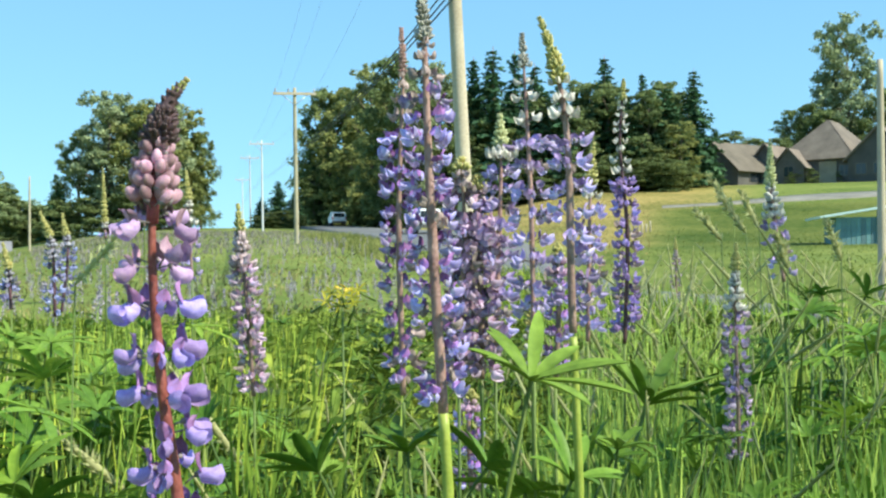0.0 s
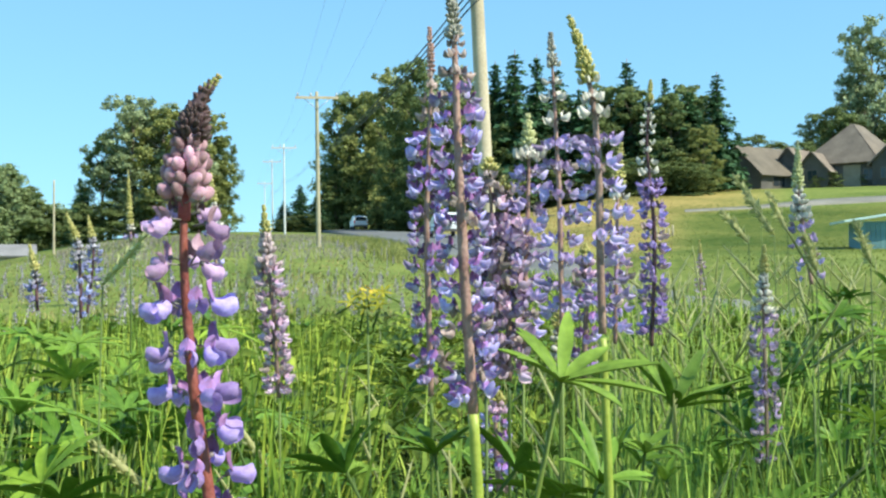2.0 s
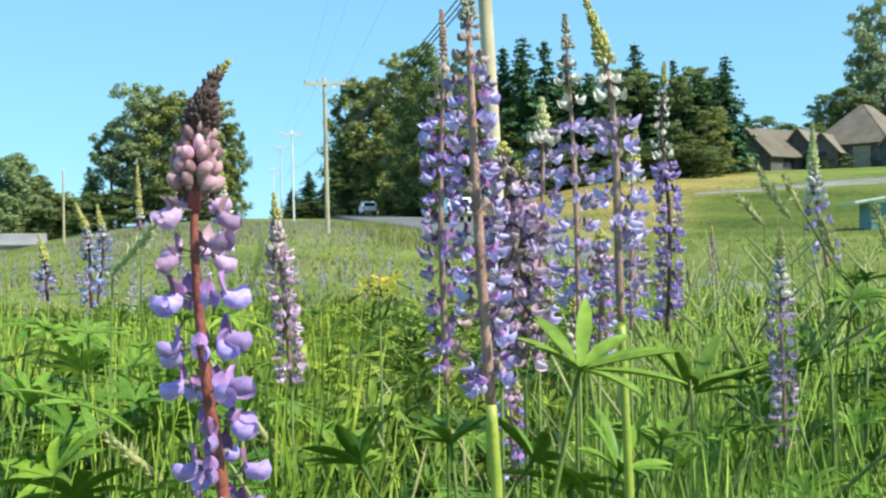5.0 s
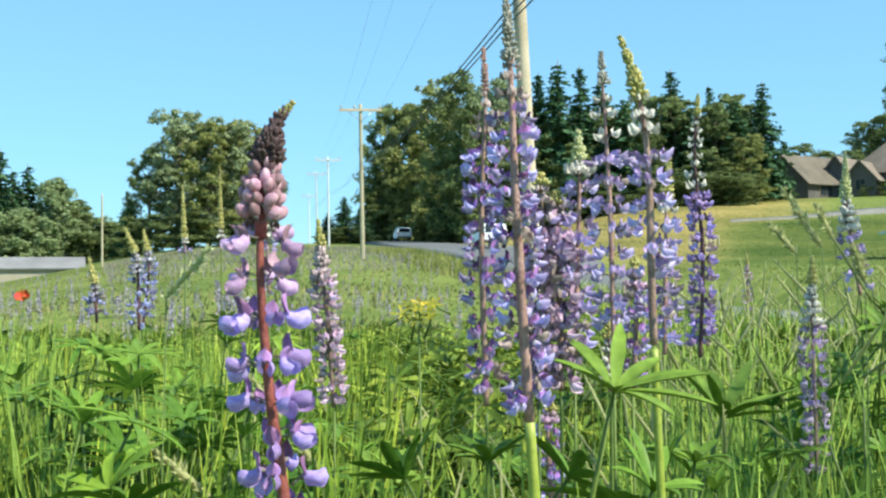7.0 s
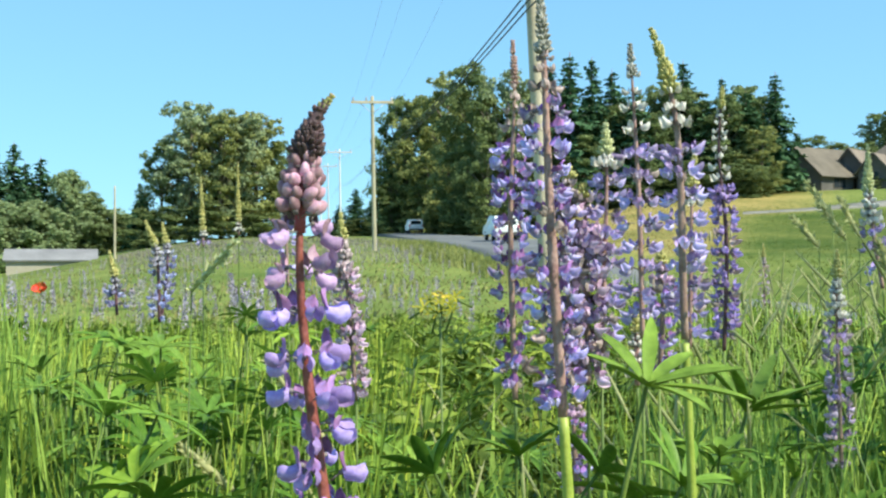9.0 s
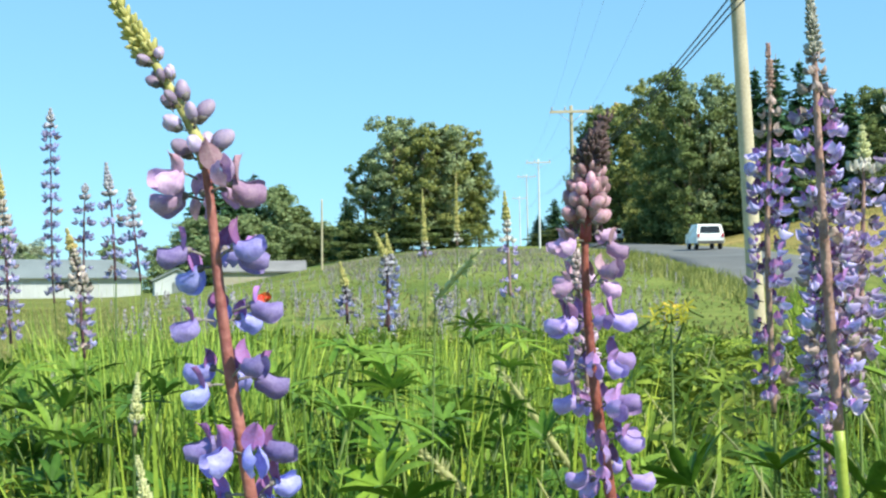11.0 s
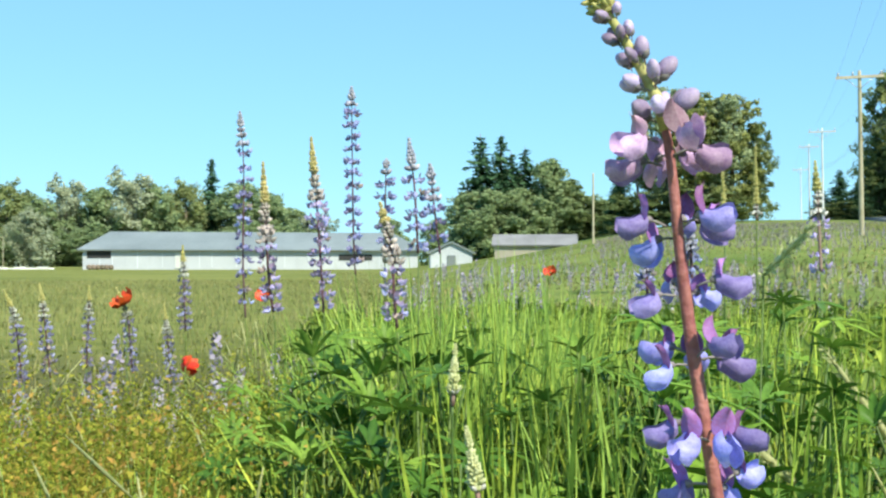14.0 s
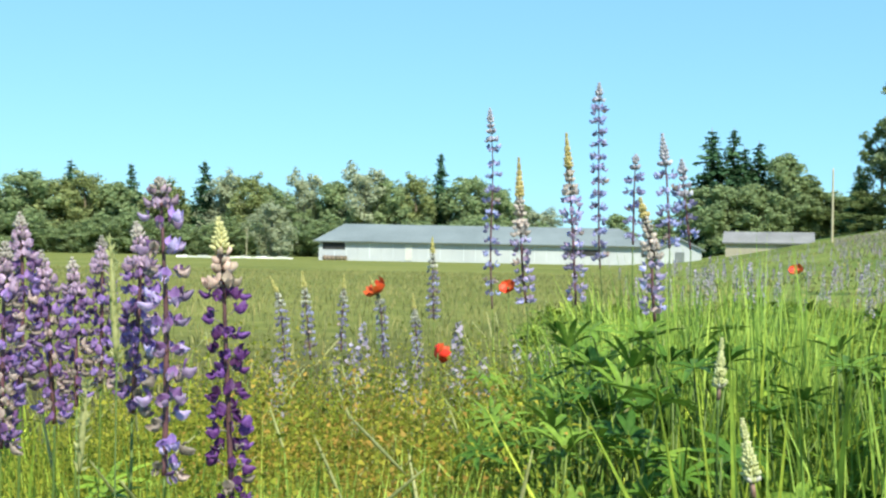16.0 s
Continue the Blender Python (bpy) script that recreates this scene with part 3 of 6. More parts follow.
KINDS = {
    "a": [broadleaf(1, LEAVES_A, "dark green leafy deciduous tree at the edge of the wood"), broadleaf(2, LEAVES_A, "dark green leafy deciduous tree at the edge of the wood", 44, 26)],
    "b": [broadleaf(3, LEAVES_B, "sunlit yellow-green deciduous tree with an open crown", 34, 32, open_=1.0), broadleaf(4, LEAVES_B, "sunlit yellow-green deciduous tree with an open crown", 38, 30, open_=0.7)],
    "c": [broadleaf(5, LEAVES_C, "grey-green willow-like tree with a rounded crown", 42, 28, low=0.03, open_=0.5)],
    "n": [conifer(6, "dark green conifer with drooping branches"), conifer(7, "slender dark conifer with layered branches", 0.75)],
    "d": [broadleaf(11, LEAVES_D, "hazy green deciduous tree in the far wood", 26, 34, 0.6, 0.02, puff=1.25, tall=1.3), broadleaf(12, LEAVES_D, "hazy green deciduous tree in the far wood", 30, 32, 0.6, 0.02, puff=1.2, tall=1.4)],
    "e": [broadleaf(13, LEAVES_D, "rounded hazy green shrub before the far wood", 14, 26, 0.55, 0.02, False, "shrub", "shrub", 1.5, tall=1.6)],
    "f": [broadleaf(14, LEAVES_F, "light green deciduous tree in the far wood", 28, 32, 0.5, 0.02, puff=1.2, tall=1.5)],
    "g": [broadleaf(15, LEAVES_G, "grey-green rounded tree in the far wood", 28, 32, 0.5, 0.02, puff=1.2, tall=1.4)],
    "s": [broadleaf(8, LEAVES_A, "rounded green shrub at the foot of the trees", 16, 26, 0.45, 0.02, False, "shrub", "shrub", 1.2)],
}
used = set()
trng = random.Random(5)


def plant(kind, b, r, top, rad, group):
    src = trng.choice(KINDS[kind])
    x, y = at_bearing(b, r)
    z = gz(x, y) - 0.1
    m = pose(x, y, z, 0, 0, trng.uniform(0, 360)) @ Matrix.Diagonal((rad / (3.0 if kind == "n" else 4.0), rad / (3.0 if kind == "n" else 4.0), max(1.5, top - z) / 15, 1))
    if src.name not in used:
        used.add(src.name)
        src.matrix_basis = m
        t = src
    else:
        first = src.scale.copy()
        src.scale = (1, 1, 1)
        t = copy_thing(src, m)
        src.scale = first
    return tagged(t, group=group)


G = "grove on the rise"
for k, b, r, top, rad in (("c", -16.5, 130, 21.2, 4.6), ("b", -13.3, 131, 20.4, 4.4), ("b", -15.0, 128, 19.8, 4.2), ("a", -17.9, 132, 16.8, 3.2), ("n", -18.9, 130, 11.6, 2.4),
                          ("a", -12.1, 133, 17.2, 2.6), ("c", -14.2, 129, 20.0, 4.4), ("a", -15.8, 133, 19.5, 4.4), ("a", -13.6, 134, 19.0, 4.4), ("s", -15.6, 126, 9.0, 5.0), ("s", -13.6, 127, 8.6, 4.2), ("s", -17.6, 127, 8.8, 3.4), ("s", -18.8, 128, 8.5, 2.8)):
    plant(k, b, r, top, rad, G)
for k, b, r, top, rad in (("n", -8.3, 140, 11.9, 2.4), ("n", -9.1, 142, 10.0, 1.8), ("n", -7.5, 140, 10.4, 2.0), ("s", -8.2, 138, 8.0, 3.0), ("s", -7.2, 136, 7.4, 2.2), ("s", -9.3, 138, 7.4, 1.6),
                          ("a", -21.3, 150, 12.0, 3.6), ("a", -20.1, 150, 9.4, 3.4), ("a", -22.8, 152, 11.0, 3.4)):
    plant(k, b, r, top, rad, G)
G = "conifer group behind the small buildings"
for k, b, r, top, rad in (("n", -25.75, 150, 18.0, 5.2), ("n", -24.7, 150, 18.0, 5.0), ("n", -23.5, 152, 16.5, 4.6), ("d", -25.2, 147, 10.4, 4.2), ("d", -22.3, 150, 14.6, 3.7), ("d", -21.6, 150, 11.6, 3.4),
                          ("d", -26.3, 149, 10.2, 3.8), ("d", -20.4, 151, 9.8, 4.0), ("d", -18.9, 151, 9.4, 3.4), ("d", -23.8, 148, 10.6, 4.0), ("n", -24.2, 154, 16.0, 4.6), ("d", -30.3, 192, 8.3, 3.4),
                          ("d", -27.8, 190, 8.0, 4.2), ("s", -19.6, 150, 8.0, 4.5)):
    plant(k, b, r, top, rad, G)
G = "wood behind the field"
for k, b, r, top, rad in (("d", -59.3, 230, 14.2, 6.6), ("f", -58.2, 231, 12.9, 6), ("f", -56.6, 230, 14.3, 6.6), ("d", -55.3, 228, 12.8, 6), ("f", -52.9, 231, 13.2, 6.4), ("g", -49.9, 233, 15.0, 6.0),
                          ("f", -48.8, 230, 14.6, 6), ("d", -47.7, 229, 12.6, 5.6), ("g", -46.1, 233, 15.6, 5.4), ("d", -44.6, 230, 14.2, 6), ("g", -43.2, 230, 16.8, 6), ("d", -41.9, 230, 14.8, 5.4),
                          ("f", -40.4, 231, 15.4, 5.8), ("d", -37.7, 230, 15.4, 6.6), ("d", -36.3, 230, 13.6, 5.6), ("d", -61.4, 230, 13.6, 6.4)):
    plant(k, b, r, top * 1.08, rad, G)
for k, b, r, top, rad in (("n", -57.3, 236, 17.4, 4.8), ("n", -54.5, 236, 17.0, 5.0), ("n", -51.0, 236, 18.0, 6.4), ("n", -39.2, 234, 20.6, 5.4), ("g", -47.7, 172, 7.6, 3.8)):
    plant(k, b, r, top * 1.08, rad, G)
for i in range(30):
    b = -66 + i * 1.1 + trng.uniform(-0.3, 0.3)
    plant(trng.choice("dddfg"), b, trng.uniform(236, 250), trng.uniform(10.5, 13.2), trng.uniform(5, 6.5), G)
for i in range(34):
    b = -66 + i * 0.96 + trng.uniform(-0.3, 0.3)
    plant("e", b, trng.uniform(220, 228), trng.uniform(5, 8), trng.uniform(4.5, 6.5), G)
G = "forest on the hill"


def past_road(b):
    """How far off the wood begins in each direction: beyond the road's right edge, or its crest."""
    return min(160.0, max(118.0, 17.5 / math.tan(radians(max(b, -6.9) + 11.4)) + (11 if b < -2 else 6)))


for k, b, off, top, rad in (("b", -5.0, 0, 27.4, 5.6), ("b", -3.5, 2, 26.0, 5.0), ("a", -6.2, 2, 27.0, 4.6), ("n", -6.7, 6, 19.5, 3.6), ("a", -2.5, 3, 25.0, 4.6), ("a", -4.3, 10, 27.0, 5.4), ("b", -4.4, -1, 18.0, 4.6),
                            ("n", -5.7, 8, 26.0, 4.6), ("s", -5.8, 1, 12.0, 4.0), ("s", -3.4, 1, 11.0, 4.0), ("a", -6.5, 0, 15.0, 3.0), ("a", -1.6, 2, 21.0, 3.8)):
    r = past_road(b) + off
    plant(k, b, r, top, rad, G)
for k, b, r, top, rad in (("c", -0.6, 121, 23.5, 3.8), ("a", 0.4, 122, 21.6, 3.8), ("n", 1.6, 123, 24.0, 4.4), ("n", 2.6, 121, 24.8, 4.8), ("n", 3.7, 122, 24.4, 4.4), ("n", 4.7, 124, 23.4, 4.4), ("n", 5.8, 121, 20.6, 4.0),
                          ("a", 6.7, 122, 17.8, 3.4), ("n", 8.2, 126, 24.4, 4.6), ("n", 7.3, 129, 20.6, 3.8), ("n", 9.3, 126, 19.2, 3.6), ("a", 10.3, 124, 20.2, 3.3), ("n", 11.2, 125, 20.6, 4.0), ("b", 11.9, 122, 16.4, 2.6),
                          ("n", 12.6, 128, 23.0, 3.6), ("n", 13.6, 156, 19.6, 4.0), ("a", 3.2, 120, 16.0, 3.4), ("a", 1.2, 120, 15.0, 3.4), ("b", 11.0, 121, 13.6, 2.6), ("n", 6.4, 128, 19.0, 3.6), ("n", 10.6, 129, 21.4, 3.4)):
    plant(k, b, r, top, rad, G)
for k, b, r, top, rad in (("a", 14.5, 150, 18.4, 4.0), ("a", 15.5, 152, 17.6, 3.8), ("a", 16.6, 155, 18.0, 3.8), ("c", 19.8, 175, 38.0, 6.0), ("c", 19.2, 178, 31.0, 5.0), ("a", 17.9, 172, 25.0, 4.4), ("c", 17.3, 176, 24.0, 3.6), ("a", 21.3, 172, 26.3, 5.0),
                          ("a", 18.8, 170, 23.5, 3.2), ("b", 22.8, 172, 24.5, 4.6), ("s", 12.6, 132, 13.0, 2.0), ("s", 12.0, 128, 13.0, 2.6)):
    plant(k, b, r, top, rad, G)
for i in range(31):
    b = -6.5 + i * 0.6 + trng.uniform(-0.25, 0.25)
    r = past_road(b) + 4 + trng.uniform(0, 10)
    x, y = at_bearing(b, r)
    plant(trng.choice("aann"), b, r, gz(x, y) + trng.uniform(9, 13), trng.uniform(3.0, 4.2), G)
for i in range(32):
    b = -6.5 + i * 0.6 + trng.uniform(-0.2, 0.2)
    r = past_road(b) + trng.uniform(-0.5, 3)
    x, y = at_bearing(b, r)
    plant("s", b, r + (4 if b < 1 else 0), gz(x, y) + (trng.uniform(1.4, 2.6) if b < 1 else trng.uniform(2.4, 4.8)), trng.uniform(2.2, 3.4), G)


# ---- buildings ----
def gable_block(p, m, w, d, h, rise, wall, roof, over=0.35, name="wall"):
    """Walls w wide (x) and d deep (y) with a ridge along x, under the thing p."""
    sh = Shape()
    sh.box((-w / 2, -d / 2, -0.6), (w / 2, d / 2, h))
    for x in (-w / 2, w / 2):
        s = 0.12 if x < 0 else -0.12
        sh.slab([(x, -d / 2, h), (x, d / 2, h), (x, 0, h + rise)], s if x > 0 else s)
    part("wall", sh.mesh("wall", [wall], False), p, m=m)
    k = rise / (d / 2)
    for sgn in (-1, 1):
        sh = Shape()
        q = [(-w / 2 - over, sgn * (d / 2 + over), h - over * k), (w / 2 + over, sgn * (d / 2 + over), h - over * k), (w / 2 + over, 0, h + rise), (-w / 2 - over, 0, h + rise)]
        sh.slab(q if sgn < 0 else q[::-1], 0.16)
        part("roof", sh.mesh("roof", [roof], False), p, m=m)


def hip_block(p, m, w, d, h, rise, wall, roof, over=0.5, ridge=None):
    sh = Shape()
    sh.box((-w / 2, -d / 2, -0.8), (w / 2, d / 2, h))
    part("wall", sh.mesh("wall", [wall], False), p, m=m)
    a, b, c = w / 2 + over, d / 2 + over, (ridge if ridge is not None else w - d) / 2
    z = h - 0.15
    top = [(-c, 0, h + rise), (c, 0, h + rise)]
    for q in ([(-a, -b, z), (a, -b, z), top[1], top[0]], [(a, b, z), (-a, b, z), top[0], top[1]], [(a, -b, z), (a, b, z), top[1]], [(-a, b, z), (-a, -b, z), top[0]]):
        sh = Shape()
        sh.slab(q, 0.15)
        part("roof", sh.mesh("roof", [roof], False), p, m=m)


def window(p, m, x, y, z, w, h, name="window"):
    sh = Shape()
    sh.box((x - w / 2, y - 0.06, z), (x + w / 2, y + 0.02, z + h))
    wd = part(name, sh.mesh(name, [TRIM_DULL], False), p, m=m)
    sh = Shape()
    for i in range(2):
        sh.box((x - w / 2 + 0.06 + i * (w / 2 - 0.03), y - 0.08, z + 0.06), (x - 0.03 + i * (w / 2 - 0.03), y - 0.05, z + h - 0.06))
    part("pane", sh.mesh("pane", [GLASS], False), wd)


# long white barn at the far side of the field
x, y = -89.6, 118.4
barn = thing("barn", "long low white barn with a grey metal roof", "barn", at=pose(x, y, 0.15, 0, 0, math.degrees(math.atan2(25.6, 33.3))))
hip_block(barn, None, 41.0, 13, 2.3, 2.2, WALL_WHITE, ROOF_METAL, 0.6, 36.0)
for i in range(28):
    sh = Shape()
    sh.box((-0.03, -0.05, 0.05), (0.03, 0.0, 2.1))
    part("wall_rib", sh.mesh("wall_rib", [WALL_WHITE], False), barn, m=pose(-20 + i * 1.48, -6.5, 0))
for xx, w, z0, z1 in ((-18.6, 2.8, 1.25, 2.1), (12.5, 4.2, 1.0, 1.75)):
    sh = Shape()
    sh.box((xx - w / 2, -6.56, z0), (xx + w / 2, -6.45, z1))
    part("opening", sh.mesh("opening", [HOLE_SHADE], False), barn, "open bay drawn as a dark plate of shade")
sh = Shape()
sh.box((-9.6, -6.58, 0), (-8.7, -6.5, 2.0))
part("door", sh.mesh("door", [TRIM_WHITE], False), barn, "white barn door")
for i in range(6):
    sh = Shape()
    sh.ball((0, 0, 0.25), (0.35, 0.3, 0.35), nu=10, nv=6)
    thing("bale", "small dark round bale beside the white barn wall", "bale", "bales by the barn", me=sh.mesh("bale", [BARK]),
          at=barn.matrix_basis @ pose(-19.6 + i * 0.5, -7.4, -0.1))
# low white fence left of the barn
for i in range(22):
    b = -52.2 + i * 0.26
    xx, yy = at_bearing(b, 150)
    sh = Shape()
    sh.box((-0.36, -0.04, 0.0), (0.36, 0.04, 0.27 + 0.08 * math.sin(i * 1.7)))
    thing("fence_panel", "low white panel at the field's edge", "fence", "white panels by the barn", pose(xx, yy, gz(xx, yy), 0, 0, -b), sh.mesh("fence_panel", [TRIM_WHITE], False))

# white garage and long shed behind the meadow
x, y = at_bearing(-27.3, 122)
garage = thing("garage", "small white garage with a grey gabled roof", "garage", at=pose(x, y, gz(x, y), 0, 0, 30 + 90))
gable_block(garage, None, 6.5, 4.4, 1.35, 1.05, WALL_WHITE, ROOF_METAL, 0.3)
sh = Shape()
sh.box((-3.34, -0.45, 0), (-3.26, 0.45, 1.1))
part("door", sh.mesh("door", [ROOF_METAL], False), garage, "grey garage door")
x, y = at_bearing(-23.0, 116)
shed = thing("long_shed", "low beige shed with a dull brown roof", "shed", at=pose(x, y, 0.95, 0, 0, 22))
gable_block(shed, None, 8.0, 5.0, 1.7, 1.0, WALL_BEIGE, mat("dull_roof", (0.24, 0.23, 0.24), 0.8, 0.2, 0.5, 8), 0.3)

# the house on the hill
x, y = at_bearing(14.75, 141)
gh = thing("house_garage", "grey-brown garage building with a steep shingle roof", "garage", at=pose(x, y, gz(x, y) - 0.3, 0, 0, 36))
gable_block(gh, None, 9.4, 7.2, 1.9, 3.3, WALL_DARK, ROOF_SHINGLE, 0.5)
for xx in (-1.6, 2.0):
    window(gh, None, xx, -3.6, 0.3, 2.2, 1.3, "garage_door")
sh = Shape()
sh.box((-4.78, -1.1, 0.0), (-4.68, 1.1, 1.9))
part("side_door", sh.mesh("side_door", [HOLE_SHADE], False), gh, "side opening drawn as a dark plate of shade")
x, y = at_bearing(19.1, 145)
house = thing("house", "large brown-roofed house with steep gables on a hill", "house", at=pose(x, y, gz(x, y) - 0.3, 0, 0, -38))
hip_block(house, pose(0, 0, 0, 0, 0, 90), 13, 8.6, 2.9, 5.0, WALL_DARK, ROOF_SHINGLE, 0.5, 3.4)
gable_block(house, pose(-5.6, -4.2, 0, 0, 0, 90), 6.5, 4.2, 2.3, 2.7, WALL_DARK, ROOF_SHINGLE, 0.4)
gable_block(house, pose(-2.2, -6.6, 0, 0, 0, 90), 4.4, 3.6, 2.1, 2.0, WALL_DARK, ROOF_SHINGLE, 0.4)
gable_block(house, pose(7.6, -1.2, 0, 0, 0, 90), 12, 7.0, 2.7, 3.4, WALL_DARK, ROOF_SHINGLE, 0.4)
sh = Shape()
sh.box((0.6, -6.62, 0), (2.6, -6.5, 2.6))
part("stone_panel", sh.mesh("stone_panel", [WALL_BEIGE], False), house, "beige stone wall panel")
for xx, yy in ((3.5, -6.5), (5.6, -7.2), (7.6, -7.2), (9.6, -7.2), (-5.6, -7.45), (-2.2, -8.8)):
    window(house, None, xx, yy, 0.8, 1.2, 1.3)
for b, r, k in ((13.6, 134, 1.0), (17.2, 137, 0.8), (18.0, 137, 1.1), (19.5, 138, 0.9), (20.5, 138, 0.7), (12.9, 133, 1.3)):
    x, y = at_bearing(b, r)
    plant("s", b, r, gz(x, y) + 1.6 * k, 1.2 * k, "shrubs round the house")

# teal shed with a sloping roof
x, y = at_bearing(20.2, 57)
ts = thing("garden_shed", "small teal board shed with a pale sloping roof", "shed", at=pose(x, y, gz(x, y) - 0.35, 0, 0, -6))
sh = Shape()
sh.box((-1.3, -1.1, -0.3), (1.4, 1.2, 1.55))
part("wall", sh.mesh("wall", [TEAL], False), ts)
for i in range(12):
    sh = Shape()
    sh.box((-0.1, -0.03, -0.2), (0.1, 0, 1.5))
    part("board", sh.mesh("board", [TEAL], False), ts, m=pose(-1.18 + i * 0.225, -1.1, 0))
sh = Shape()
sh.slab([(-2.1, -1.6, 1.5), (2.1, -1.6, 2.15), (2.1, 1.6, 2.15), (-2.1, 1.6, 1.5)], 0.1)
part("roof", sh.mesh("roof", [TEAL_ROOF], False), ts, "pale teal sheet roof")
for xx in (0.55, 1.3):
    sh = Shape()
    sh.box((xx, -1.2, -0.3), (xx + 0.14, -1.06, 1.85))
    part("post", sh.mesh("post", [TEAL_ROOF], False), ts)
sh = Shape()
sh.box((0.7, -1.14, 0.0), (1.28, -1.09, 1.6))
part("door", sh.mesh("door", [TEAL_ROOF], False), ts, "pale blue shed door")


# short straw-coloured posts below the bank
fence = thing("low_fence", "row of short weathered posts below the grassy bank", "fence", at=Matrix.Translation((*at_bearing(9.8, 70), gz(*at_bearing(9.8, 70)))))
for i in range(8):
    x, y = at_bearing(9.0 + i * 0.2, 70 + 0.4 * i)
    sh = Shape()
    sh.tube([(0, 0, -0.3), (0.01, 0, 0.35), (0.0, 0.01, 0.62 + 0.1 * math.sin(3 * i))], [0.07, 0.065, 0.05], 7)
    part("post", sh.mesh("post", [POLE_WOOD]), fence, m=Matrix.Translation(Vector((x, y, gz(x, y))) - fence.matrix_basis.translation))


# ---- vehicles ----
def suv(m, label):
    c = thing("car", label, "car", "cars on the road", m)
    sh = Shape()
    prof = [(-2.25, 0.45), (-2.3, 0.95), (-2.15, 1.08), (-1.95, 1.62), (-1.7, 1.72), (0.3, 1.72), (0.55, 1.66), (1.15, 1.12), (2.1, 0.98), (2.3, 0.75), (2.25, 0.4)]
    n = len(prof)
    vs = []
    for yy, k in ((-0.9, 0), (-0.82, 1), (0.82, 1), (0.9, 0)):
        for px, pz in prof:
            inset = 0.12 if pz > 1.2 else 0.0
            vs.append((px, yy - math.copysign(inset, yy), pz))
    fs = [(i + r * n, i + 1 + r * n, i + 1 + (r + 1) * n, i + (r + 1) * n) for r in range(3) for i in range(n - 1)]
    fs += [tuple(range(n - 1, -1, -1)), tuple(range(3 * n, 4 * n)), (0, n, 2 * n, 3 * n, 4 * n - 1, 3 * n - 1, 2 * n - 1, n - 1)]
    sh.add(vs, fs)
    part("body", sh.mesh("body", [CAR_WHITE], False), c)
    sh = Shape()
    sh.slab([(-2.16, 0.66, 1.14), (-2.16, -0.66, 1.14), (-2.0, -0.6, 1.58), (-2.0, 0.6, 1.58)], 0.03)
    part("rear_window", sh.mesh("rear_window", [CAR_GLASS], False), c)
    sh = Shape()
    sh.slab([(1.14, -0.66, 1.14), (1.14, 0.66, 1.14), (0.62, 0.6, 1.62), (0.62, -0.6, 1.62)], 0.04)
    part("windscreen", sh.mesh("windscreen", [CAR_GLASS], False), c)
    for s in (-1, 1):
        sh = Shape()
        sh.box((-1.8, s * 0.79 - 0.012, 1.15), (0.5, s * 0.79 + 0.012, 1.58))
        part("side_window", sh.mesh("side_window", [CAR_GLASS], False), c)
        sh = Shape()
        sh.box((-2.33, s * 0.8 - 0.07, 0.85), (-2.26, s * 0.8 + 0.07, 1.1))
        part("rear_light", sh.mesh("rear_light", [RED_LAMP], False), c)
        for wx in (-1.4, 1.4):
            sh = Shape()
            sh.tube([(wx, s * 0.68, 0.34), (wx, s * 0.72, 0.34), (wx, s * 0.88, 0.34), (wx, s * 0.9, 0.34)], [0.28, 0.34, 0.34, 0.3], 18)
            wh = part("wheel", sh.mesh("wheel", [RUBBER]), c)
            sh = Shape()
            sh.tube([(wx, s * 0.86, 0.34), (wx, s * 0.92, 0.34)], [0.2, 0.18], 14)
            part("rim", sh.mesh("rim", [STEEL]), wh)
    sh = Shape()
    sh.box((-2.36, -0.86, 0.42), (-2.24, 0.86, 0.62))
    part("bumper", sh.mesh("bumper", [WALL_DARK], False), c, "dark rear bumper")


for s, n, lab in ((119, 10.3, "white family car seen from behind on the road"), (58.5, 10.0, "white sport utility vehicle driving up the road")):
    q, q2 = beside_line(s, n, 0.08 + embank(s)), beside_line(s + 2, n, 0.08 + embank(s + 2))
    d = (q2 - q).normalized()
    suv(Matrix.Translation(q) @ d.to_track_quat("X", "Z").to_matrix().to_4x4(), lab)

